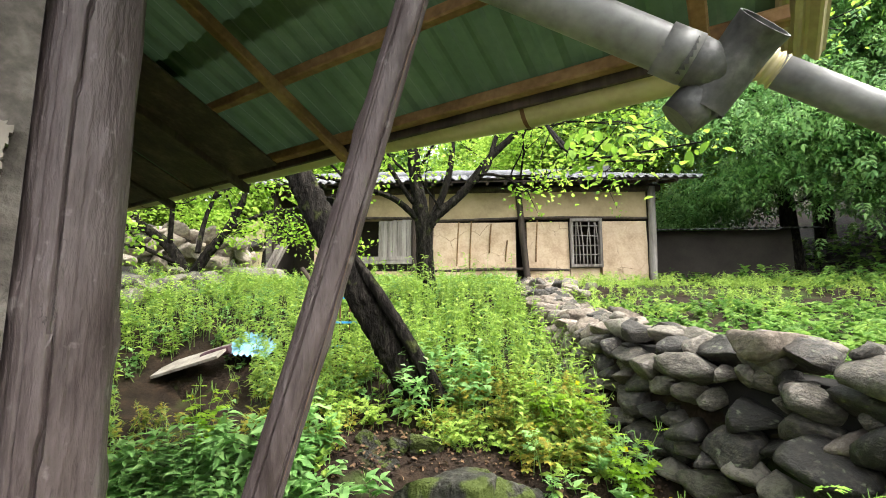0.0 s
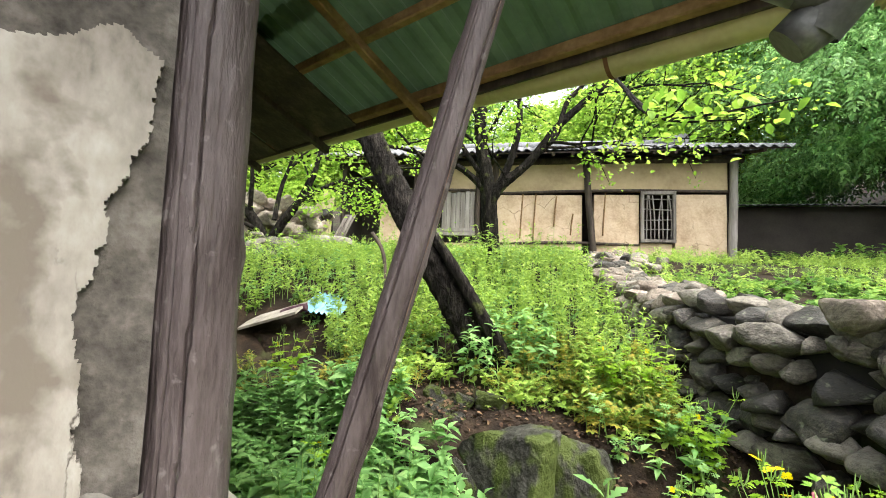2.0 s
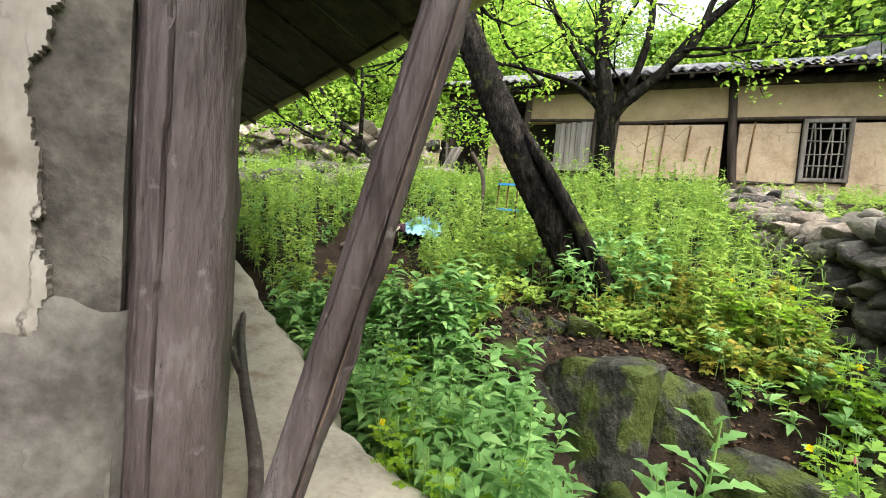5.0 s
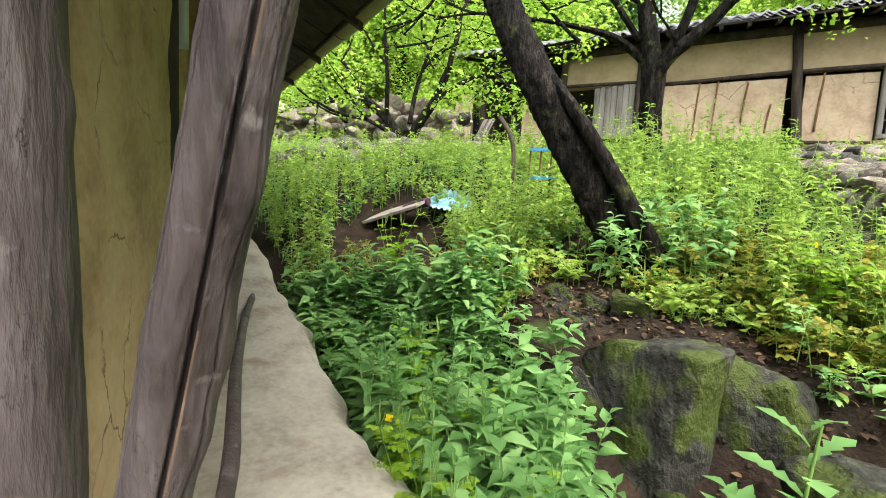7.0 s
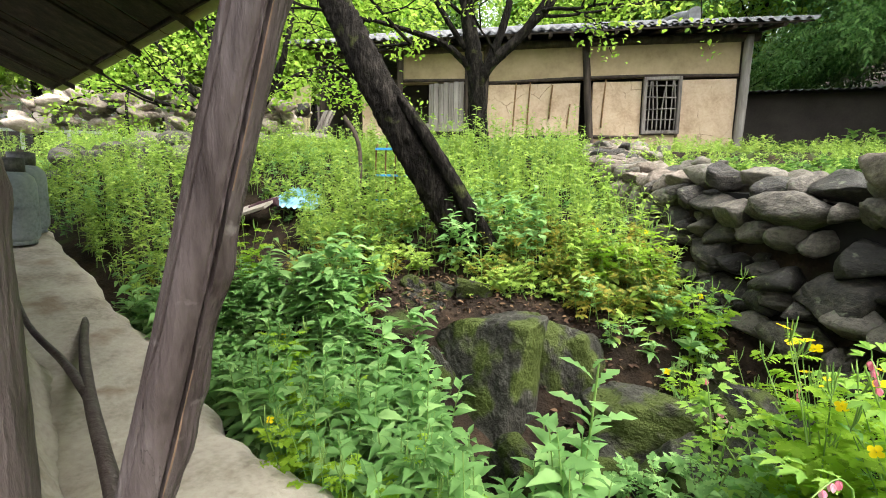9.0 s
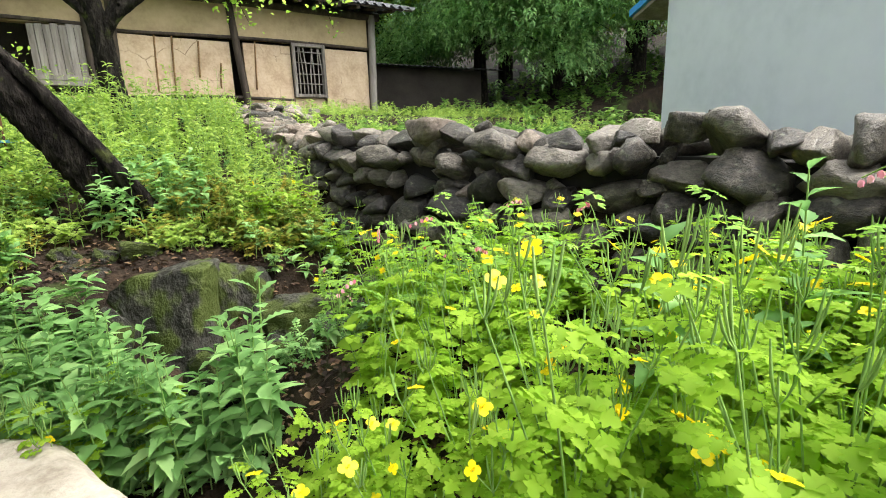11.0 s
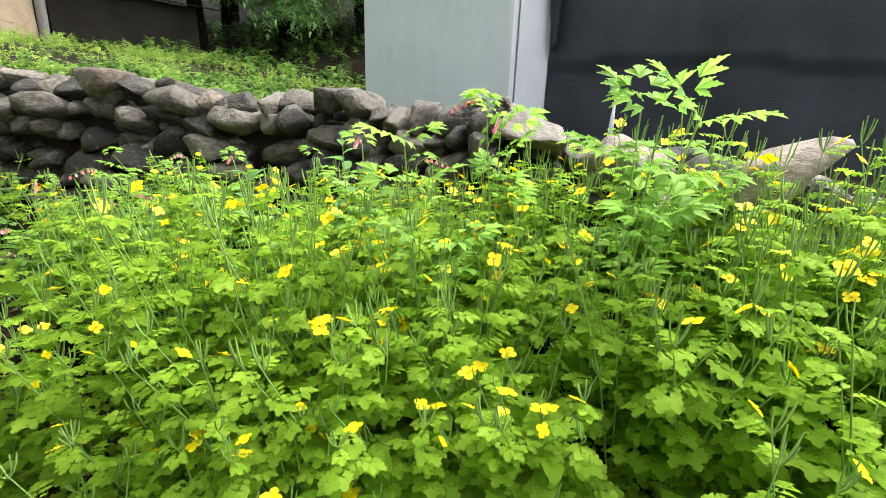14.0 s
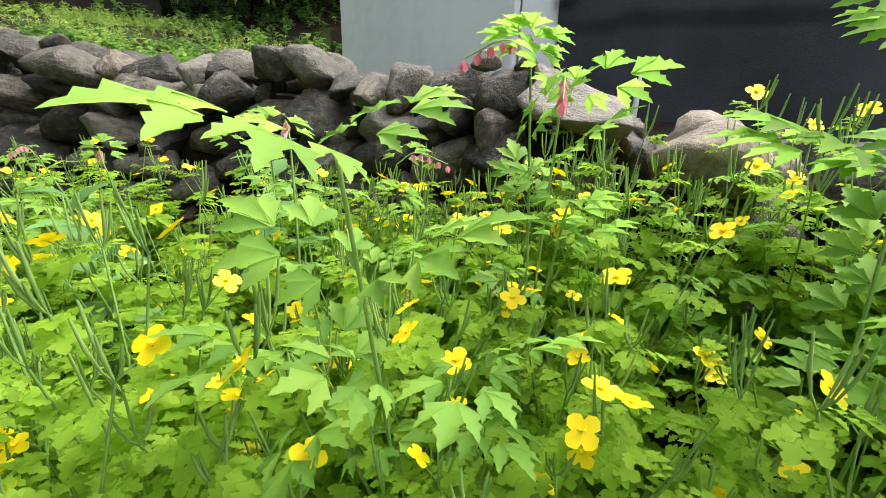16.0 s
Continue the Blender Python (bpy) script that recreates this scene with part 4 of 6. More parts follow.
gutter = thing("eave_gutter", "tan plastic gutter with rusty straps along the eave", "gutter")
ga = np.linspace(np.pi, 2 * np.pi, 11)
prof = [(0.078 * math.cos(a), 0.082 * math.sin(a)) for a in ga]
prof = [(-0.088, 0.0)] + prof + [(0.088, 0.0)]
prof += [(0.082 * p[0] / 0.088 if k in (0, len(prof) - 1) else p[0] * 0.94, p[1] * 0.94 + 0.0) for k, p in reversed(list(enumerate(prof)))]
P = np.array(prof)
me = Mesh()
gs = np.arange(-1.0, 6.2, 0.1)
sag = 0.004 * np.sin(gs * 4) + np.interp(gs, [-1, -0.35, 0.7, 3], [2.435, 2.44, 2.485, 2.5])
v = np.array([[hut(a, 1.37 + p[0], w + p[1]) for p in P] for a, w in zip(gs, sag)]).reshape(-1, 3)
m2 = len(P)
me.add(v, [(i * m2 + k, i * m2 + (k + 1) % m2, (i + 1) * m2 + (k + 1) % m2, (i + 1) * m2 + k) for i in range(len(gs) - 1) for k in range(m2)])
me.obj("trough", "gutter", gutter)
for s0 in (-0.39, 0.68, 1.9, 2.9, 3.9, 4.9):
    me = Mesh()
    c = np.array([(0.085 * math.cos(a), 0.09 * math.sin(a)) for a in np.linspace(np.pi * 0.95, 2.05 * np.pi, 12)])
    v = np.array([[hut(s0 + e, 1.37 + p[0], float(np.interp(s0, [-1, -0.35, 0.7, 3], [2.435, 2.44, 2.485, 2.5])) + p[1]) for p in c] for e in (0, 0.018)]).reshape(-1, 3)
    me.add(v, [(k, k + 1, 13 + k, 12 + k) for k in range(11)])
    me.obj("strap", "rust", gutter)

drain = thing("drain_pipe", "grubby grey drain pipe with open branch fitting", "drain pipe")
J = np.array([0.605, 0.93, 2.1])
me = Mesh()
add_tube(me, bend([J + (-0.03, 0.0, 0.02), (0.30, 0.95, 2.262), (-0.25, 1.02, 2.56)], 14), 0.05, 24)
me.obj("sloping_pipe", "pvc", drain)
me = Mesh()
add_tube(me, [J + (-0.12, 0.01, 0.07), J + (-0.06, 0.0, 0.035)], 0.056, 24)
me.obj("collar", "pvc", drain)
me = Mesh()
mouth = [J + (-0.03, 0.03, -0.06), J + (0.0, 0.0, -0.01), J + (0.035, -0.045, 0.05), J + (0.05, -0.075, 0.075)]
v, f, _ = tube(bend(mouth, 10), np.linspace(0.048, 0.056, 10), 26, False)
vi, fi, _ = tube(bend(mouth, 10), np.linspace(0.042, 0.051, 10), 26, False)
me.add(v, f)
me.add(vi, fi[:, ::-1])
me.add(np.concatenate([v[-26:], vi[-26:]]), [(k, (k + 1) % 26, 26 + (k + 1) % 26, 26 + k) for k in range(26)])
add_tube(me, [J + (-0.08, 0.0, 0.045), J + (0.0, 0.0, 0.0)], 0.054, 24)
add_tube(me, [J + (-0.075, 0.05, -0.08), J + (-0.03, 0.03, -0.04)], [0.045, 0.052], 24)
me.obj("branch_fitting", "pvc_dark", drain)
down = thing("down_pipe", "pale grey pipe with ribbed flexible elbow", "drain pipe")
me = Mesh()
K = np.array([0.83, 1.08, 2.2])
el = bend([K + (-0.09, 0.1, 0.06), K + (-0.04, 0.02, 0.035), K + (0.02, 0.0, -0.01)], 40)
add_tube(me, el, 0.042 + 0.004 * np.sin(np.linspace(0, 60, 40)), 20)
me.obj("ribbed_elbow", "gutter", down)
me = Mesh()
add_tube(me, [K + (0.01, 0.0, -0.005), K + (0.25, -0.045, -0.15), K + (0.5, -0.09, -0.31)], 0.042, 24)
me.obj("pipe", "pvc", down)

# ---- the clay farmhouse up the slope ----
hx = np.array([0.9976, -0.0698, 0])
hn = np.array([-0.0698, -0.9976, 0])


def hs(x, out, z):
    """A place on the farmhouse front: along it (world x), out from it, height."""
    p = np.array([x, 10.4 + 0.07 * (3.5 - x), z]) + hn * out
    return p


house = thing("farmhouse", "old clay farmhouse with wooden posts and grey tiled roof", "house")
BAYS = [(-3.1, -2.2, 2.25, 3.5), (-0.28, 1.75, 2.25, 3.66), (1.95, 2.93, 2.25, 3.66), (3.65, 4.7, 2.25, 3.66)]
for x0, x1, z0, z1 in BAYS:
    relief_sheet(np.arange(0, x1 - x0 + 0.01, 0.06), np.arange(0, z1 - z0 + 0.01, 0.06), hs(x0, 0, z0), hx, hn, 0.2, "clay_far", "clay_panel", x0, 0.2, 0.022, house)
relief_sheet(np.arange(0, 0.72, 0.06), np.arange(0, 0.32, 0.06), hs(2.93, 0, 2.25), hx, hn, 0.2, "clay_far", "clay_panel", 1.1, 0.2, 0.02, house)
relief_sheet(np.arange(0, 7.0, 0.1), np.arange(0, 0.7, 0.08), hs(-2.2, 0, 3.72), hx, hn, 0.2, "clay_top", "frieze", 1.9, 0.3, 0.02, house)
relief_sheet(np.arange(0, 2.0, 0.08), np.arange(0, 0.3, 0.08), hs(-2.2, -0.03, 2.25), hx, hn, 0.2, "clay_far", "clay_panel", 4.9, 0.2, 0.03, house)
for x, r, lean in ((4.78, 0.085, 0.03), (1.86, 0.075, -0.1), (-0.3, 0.07, 0.04), (-0.68, 0.06, 0.0), (-2.2, 0.07, 0.02), (-4.05, 0.07, 0.0)):
    me = Mesh()
    add_tube(me, bend([hs(x + lean * -1, 0.04, 2.15), hs(x, 0.05, 3.2), hs(x + lean, 0.04, 4.42)], 12), r, 12, 0, 0.05, int(x * 10) + 90)
    me.obj("post", "grey_wood" if x > 4 else "dark_log", house)
for x0, x1, z in ((-4.0, -0.3, 3.74), (-0.3, 4.75, 3.69), (-0.3, 2.9, 2.5), (-4.2, 5.0, 4.4)):
    me = Mesh()
    add_tube(me, bend([hs(x0, 0.0, z - 0.02), hs((x0 + x1) / 2, 0.02, z + 0.03), hs(x1, 0.0, z)], 16), 0.035 if z < 4 else 0.09, 8, 0, 0.06, int(z * 10))
    me.obj("beam", "dark_log", house)
for x, z0, z1 in ((0.32, 2.6, 3.65), (0.62, 2.55, 3.7), (1.08, 2.9, 3.6), (1.45, 2.7, 3.2), (2.15, 2.7, 3.68)):
    me = Mesh()
    add_tube(me, bend([hs(x, 0.0, z0), hs(x + 0.02, 0.012, (z0 + z1) / 2), hs(x + 0.05, 0.0, z1)], 8), 0.018, 6, 0, 0.1, int(x * 10))
    me.obj("lath", "batten", house)
# barred window
win = Mesh()
for a, b2, wd, hg in ((2.93, 2.56, 0.07, 1.12), (3.58, 2.56, 0.07, 1.12)):
    worn_box(win, hx * wd, -hn * -0.1, ZV * hg, hs(a, 0.0, b2), 0, 0.01)
for z in (2.56, 3.62):
    worn_box(win, ZV * 0.07, hn * 0.1, hx * 0.72, hs(2.93, 0.0, z), 0, 0.01)
wf = win.obj("window_frame", "grey_wood", house)
for k in range(7):
    me = Mesh()
    x = 3.06 + k * 0.083
    add_tube(me, bend([hs(x, 0.04, 2.6), hs(x + rng.normal(0, 0.02), 0.05, 3.1), hs(x + rng.normal(0, 0.05), 0.04, 3.64)], 8), 0.014, 6, 0, 0.1, k)
    me.obj("window_bar", "grey_wood", wf)
for z in (2.85, 3.05, 3.3, 3.52):
    me = Mesh()
    add_tube(me, [hs(3.0, 0.06, z), hs(3.58, 0.06, z + rng.normal(0, 0.02))], 0.012, 6)
    me.obj("window_bar", "grey_wood", wf)
# plank shutter, open window, sill boards
sh = thing("plank_shutter", "grey weathered plank shutter standing in the opening", "shutter")
for k in range(7):
    me = Mesh()
    worn_box(me, hx * 0.105, hn * 0.03, ZV * (0.88 + rng.normal(0, 0.015)), hs(-1.53 + k * 0.112, 0.02 + 0.01 * (k % 2), 2.83), 0, 0.006)
    me.obj("plank", "grey_wood", sh)
for z in (2.66, 2.75):
    me = Mesh()
    worn_box(me, hx * 1.5, hn * 0.09, ZV * 0.08, hs(-2.15, 0.0, z), 0, 0.01)
    me.obj("sill_board", "grey_wood", house)
# walls and floor behind the openings, coloured dark for the unlit rooms
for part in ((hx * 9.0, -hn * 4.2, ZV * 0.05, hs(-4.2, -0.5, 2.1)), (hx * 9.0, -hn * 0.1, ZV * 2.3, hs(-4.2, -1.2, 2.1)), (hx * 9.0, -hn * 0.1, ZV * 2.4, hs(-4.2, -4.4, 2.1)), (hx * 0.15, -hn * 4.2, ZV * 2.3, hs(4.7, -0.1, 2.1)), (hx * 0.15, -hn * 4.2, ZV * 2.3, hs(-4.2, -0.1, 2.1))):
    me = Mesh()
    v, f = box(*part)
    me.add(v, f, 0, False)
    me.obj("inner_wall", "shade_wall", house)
# rubble footing under the clay
for k in range(46):
    x = -2.2 + k * 0.15 + rng.normal(0, 0.03)
    place_rock((ROCKS_LIGHT[k % 6]), "footing_stone", house, hs(x, 0.05, 2.2 + rng.uniform(-0.08, 0.1)), (0.11, 0.1, 0.07), rng.uniform(0, 6))

# roof of wavy tiles, with ridge caps
rx = np.arange(-4.6, 5.65, 0.03)
wave = 0.03 * np.sin(rx * 2 * np.pi / 0.2)
for row in range(9):
    o0, o1 = 0.75 - row * 0.34, 0.75 - (row + 1) * 0.34 - 0.06
    z0, z1 = 4.5 + row * 0.105, 4.5 + (row + 1) * 0.105 + 0.02
    sagr = 0.03 * np.sin(rx * 0.7 + row)
    hip = 0.35 * smooth(4.6, 5.65, rx) * row * 0.1
    a = np.array([hs(x, o0, z0 + w + sg - hp) for x, w, sg, hp in zip(rx, wave, sagr, hip)])
    b2 = np.array([hs(x, o1, z1 + w + sg - hp) for x, w, sg, hp in zip(rx, wave, sagr, hip)])
    n = len(rx)
    me = Mesh()
    me.add(np.concatenate([a, b2, a - ZV * 0.03]), [(i, i + 1, n + i + 1, n + i) for i in range(n - 1)] + [(2 * n + i, 2 * n + i + 1, i + 1, i) for i in range(n - 1)])
    me.obj("tile_course", "slate", house)
me = Mesh()
add_tube(me, bend([hs(-4.5, -2.4, 5.5), hs(0, -2.4, 5.52), hs(3.9, -2.4, 5.5)], 40), 0.13, 10, 0, 0.05, 5)
me.obj("ridge", "slate", house)
me = Mesh()
add_tube(me, bend([hs(3.65, 0.5, 4.68), hs(3.7, -0.6, 5.05), hs(3.8, -2.2, 5.5)], 14), 0.1, 10, 0, 0.05, 6)
add_tube(me, [hs(3.65, 0.56, 4.7), hs(3.65, 0.45, 4.72)], 0.12, 14)
me.obj("hip_ridge", "slate", house)
back = Mesh()
v, f = box(hx * 10.2, -hn * 2.6 - ZV * 1.0, ZV * 0.05, hs(-4.6, -2.3, 5.4))
back.add(v, f, 0, False)
v, f = box(hx * 10.2, -hn * 3.0 + ZV * 0.93, ZV * 0.03, hs(-4.6, 0.68, 4.42))
back.add(v, f, 1, False)
back.obj("roof_deck", ["slate", "dark_log"], house)
for k in range(24):
    me = Mesh()
    x = -4.3 + k * 0.41
    add_tube(me, [hs(x, 0.66, 4.40), hs(x, -0.3, 4.62)], 0.035, 8)
    me.obj("rafter_end", "dark_log", house)
# tin sheets leaning at the left end
for k, (x, out, w, h, lean, mat) in enumerate(((-4.75, 0.5, 0.28, 1.35, 0.15, "gutter"), (-4.45, 0.55, 0.3, 1.45, 0.02, "gutter"), (-4.1, 0.75, 0.28, 0.85, 0.35, "grey_wood"))):
    me = Mesh()
    for j in range(5):
        p0 = hs(x + j * w / 5, out + 0.02 * (j % 2), 2.2)
        p1 = hs(x + lean + j * w / 5, out - 0.15 + 0.02 * (j % 2), 2.2 + h)
        worn_box(me, hx * w / 5.2, hn * 0.02, p1 - p0, p0, 0, 0.004)
    tagged(me.obj("leaning_sheet", mat), "narrow weathered sheet leaning on the house end" , "sheet", "sheets by the house")

# low dark outbuilding beside it
out = thing("outbuilding", "low dark mud-walled outbuilding with tin roof", "outbuilding")
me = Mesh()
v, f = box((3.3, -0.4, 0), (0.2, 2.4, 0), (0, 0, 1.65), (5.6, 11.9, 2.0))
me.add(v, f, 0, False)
# this wall's darkness is the shade-darkened wall colour
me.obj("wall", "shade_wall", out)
me = Mesh()
tx = np.arange(0, 4.2, 0.04)
tw = 0.02 * np.sin(tx * 2 * np.pi / 0.16)
a = np.array([(5.2 + t, 11.5 - 0.12 * t, 3.62 + w) for t, w in zip(tx, tw)])
b2 = a + np.array([0.1, 2.9, 0.5])
n = len(tx)
me.add(np.concatenate([a, b2]), [(i, i + 1, n + i + 1, n + i) for i in range(n - 1)])
me.obj("tin_roof", "slate", out)

# ---- the panel shed and the black tarpaulin shelter beyond the wall ----
shed = thing("panel_shed", "pale grey panel shed with blue roof edge", "shed")
A, B = np.array([5.93, 3.48, 0.9]), np.array([4.57, 0.61, 0.9])
ab = (B - A) / np.linalg.norm(B - A)
inn = np.array([ab[1] * -1, ab[0], 0])
inn = inn if inn[0] > 0 else -inn
me = Mesh()
worn_box(me, ab * 3.14, inn * 2.4, ZV * 2.6, A, 0, 0.01)
me.obj("wall", "panel", shed)
me = Mesh()
worn_box(me, ab * 0.07, inn * 0.07, ZV * 2.6, B - inn * 0.012 - ab * 0.06, 0, 0.01)
me.obj("corner_trim", "white_trim", shed)
me = Mesh()
worn_box(me, ab * 0.02, inn * 0.45, ZV * 2.6, B + ab * 0.014 + inn * 0.06, 0, 0.005)
me.obj("side_panel", "white_trim", shed)
me = Mesh()
worn_box(me, ab * 4.2 + ZV * 0.7, inn * 2.7, ZV * 0.05, A - ab * 0.7 - inn * 0.1 + ZV * 2.12, 0, 0.01)
me.obj("roof_soffit", "board", shed)
me = Mesh()
worn_box(me, ab * 4.25 + ZV * 0.7, inn * 2.8, ZV * 0.09, A - ab * 0.74 - inn * 0.14 + ZV * 2.17, 0, 0.01)
me.obj("roof_sheet", "blue", shed)

tarp = thing("tarp_shelter", "black shade-tarp covered shelter with soft folds", "shelter")
T0, T1 = np.array([5.0, 0.36, 0.7]), np.array([4.5, -5.6, 0.6])
tu = (T1 - T0) / np.linalg.norm(T1 - T0)
tn = np.array([tu[1], -tu[0], 0])
tn = tn if tn[0] < 0 else -tn
ts, tz = np.arange(0, 6.05, 0.06), np.arange(0, 3.4, 0.06)
S, Zz = np.meshgrid(ts, tz)
fold = np.array([0.07 * noise.noise(Vector((a * 1.1, b * 0.7, 0.3))) + 0.03 * noise.noise(Vector((a * 4, b * 1.3, 0.9))) for a, b in zip(S.ravel(), Zz.ravel())]).reshape(S.shape)
lap = np.where(Zz > 1.05 + 0.05 * np.sin(S * 1.2), 0.035, 0.0)
P = T0 + S[..., None] * tu + Zz[..., None] * ZV + (fold + lap - 0.05 * Zz)[..., None] * tn
n = len(ts)
q = (np.arange(len(tz) - 1)[:, None] * n + np.arange(n - 1)[None, :]).ravel()
me = Mesh()
me.add(P, np.stack([q, q + n, q + n + 1, q + 1], -1))
me.obj("cover", "tarp", tarp)
me = Mesh()
v, f = box(tu * 6.0, -tn * 3.0, ZV * 3.2, T0 - tn * 0.25)
me.add(v, f, 0, False)
me.obj("inner_cover", "tarp", tarp)
me = Mesh()
add_tube(me, bend([T0 + (-0.08, -0.02, 2.1), T0 + (-0.12, -0.04, 1.9), T0 + (-0.08, -0.06, 1.6), T0 + (-0.06, -0.06, 1.2)], 14), np.linspace(0.1, 0.03, 14), 10, 0, 0.2, 4)
me.obj("gathered_edge", "tarp", tarp)
me = Mesh()
add_tube(me, [(4.58, -0.43, 0.75), (4.61, -0.43, 1.2), (4.64, -0.43, 1.49)], [0.03, 0.024, 0.005], 5)
tagged(me.obj("white_stake", "white_trim"), "thin white wooden stake behind the wall", "stake")

# ---- plants: leaf shapes ----
def blade(stations, half, droop=0.25, fold=0.12):
    """A leaf along +x of length 1: its stations and half widths; sides folded up, tip drooping."""
    x, w = np.array(stations, float), np.array(half, float)
    mid = np.stack([x, 0 * x, -droop * x ** 2], 1)
    lf = mid + np.stack([0 * x, w, fold * w * 1.5], 1)
    rt = mid + np.stack([0 * x, -w, fold * w * 1.5], 1)
    n = len(x)
    f = [(i, i + 1, n + i + 1, n + i) for i in range(n - 1)] + [(i + 1, i, 2 * n + i, 2 * n + i + 1) for i in range(n - 1)]
    return np.concatenate([mid, lf, rt]), np.array(f)


def join(parts):
    v, f, n = [], [], 0
    for a, b in parts:
        v.append(a)
        f.append(b + n)
        n += len(a)
    return np.concatenate(v), np.concatenate(f)


def moved(leaf, size=1.0, at=(0, 0, 0), yaw=0.0, up=0.0, roll=0.0):
    m = np.array(Euler((roll, -up, yaw)).to_matrix()) * size
    return leaf[0] @ m.T + np.array(at, float), leaf[1]


LANCE = blade([0, 0.12, 0.3, 0.44, 0.48, 0.62, 0.66, 0.84, 1], [0.02, 0.11, 0.22, 0.25, 0.2, 0.19, 0.14, 0.08, 0], 0.4, 0.3)
NARROW = blade([0, 0.3, 0.65, 1], [0.01, 0.09, 0.08, 0], 0.3, 0.2)
OVAL = blade([0, 0.2, 0.5, 0.8, 1], [0.02, 0.24, 0.33, 0.2, 0], 0.25, 0.2)
LOBE = blade([0, 0.16, 0.3, 0.4, 0.46, 0.6, 0.68, 0.74, 0.85, 0.92, 1], [0.05, 0.13, 0.37, 0.36, 0.2, 0.43, 0.36, 0.19, 0.24, 0.17, 0.02], 0.25, 0.18)
FINGER = blade([0, 0.25, 0.48, 0.6, 0.66, 0.78, 0.83, 0.92, 1], [0.04, 0.1, 0.19, 0.25, 0.13, 0.17, 0.08, 0.06, 0], 0.3, 0.3)
PETAL = blade([0, 0.35, 0.75, 1], [0.05, 0.38, 0.46, 0.15], 0.15, 0.1)
CEL = join([moved(LOBE, 0.44, (0.58, 0, -0.06))] + [moved(LOBE, k, (p, sgn * 0.015, -0.04), sgn * a, -0.08, sgn * 0.15) for k, p, a in ((0.38, 0.56, 1.0), (0.31, 0.36, 1.1), (0.21, 0.18, 1.2)) for sgn in (1, -1)])
TRI = join([moved(FINGER, 0.62, (0.3, 0, 0)), moved(FINGER, 0.5, (0.3, 0, 0), 0.68), moved(FINGER, 0.5, (0.3, 0, 0), -0.68)])
HEART_LEAF = join([moved(TRI, 0.62, (0.42, 0, -0.03)), moved(TRI, 0.52, (0.34, 0.02, 0), 0.85), moved(TRI, 0.52, (0.34, -0.02, 0), -0.85), moved(TRI, 0.4, (0.14, 0.02, 0.02), 1.2), moved(TRI, 0.4, (0.14, -0.02, 0.02), -1.2)])
FLOWER = join([moved(PETAL, 1, (0, 0, 0), k * math.pi / 2 + 0.1, 0.25) for k in range(4)])
DROOP = join([moved(OVAL, 1.0, (0, 0, 0), k * 1.57, -1.1) for k in range(4)])
DIAMOND = (np.array([(0, 0, 0), (0.5, -0.3, 0.08), (1, 0, -0.2), (0.5, 0.3, 0.08)]), np.array([(0, 1, 2, 3)]))
NEEDLE = (DIAMOND[0] * (1, 0.55, 1), DIAMOND[1])
FROND = join([moved(NEEDLE, 0.42 * (1 - 0.2 * k), (0.1 + 0.25 * k, 0, -0.02 * k * k), sgn * 0.9, -0.1) for k in range(4) for sgn in (1, -1)] + [moved(NEEDLE, 0.4, (0.8, 0, -0.15), 0, -0.4)])


def stamp(me, leaf, at, size, yaw, up, roll=None, mat=0):
    """Many copies of one leaf shape in one mesh."""
    at = np.asarray(at, float).reshape(-1, 3)
    k = len(at)
    if k == 0:
        return
    size, yaw, up = (np.broadcast_to(np.asarray(a, float), (k,)) for a in (size, yaw, up))
    roll = np.zeros(k) if roll is None else np.broadcast_to(roll, (k,))
    cy, sy, cu, su, cr, sr = np.cos(yaw), np.sin(yaw), np.cos(up), np.sin(up), np.cos(roll), np.sin(roll)
    ex = np.stack([cy * cu, sy * cu, su], 1)
    ey0 = np.stack([-sy, cy, 0 * cy], 1)
    ez0 = np.cross(ex, ey0)
    ey = ey0 * cr[:, None] + ez0 * sr[:, None]
    ez = np.cross(ex, ey)
    V = leaf[0]
    v = (V[None, :, 0:1] * ex[:, None] + V[None, :, 1:2] * ey[:, None] + V[None, :, 2:3] * ez[:, None]) * size[:, None, None] + at[:, None]
    f = leaf[1][None] + (np.arange(k) * len(V))[:, None, None]
    me.add(v.reshape(-1, 3), f.reshape(-1, leaf[1].shape[1]), mat)


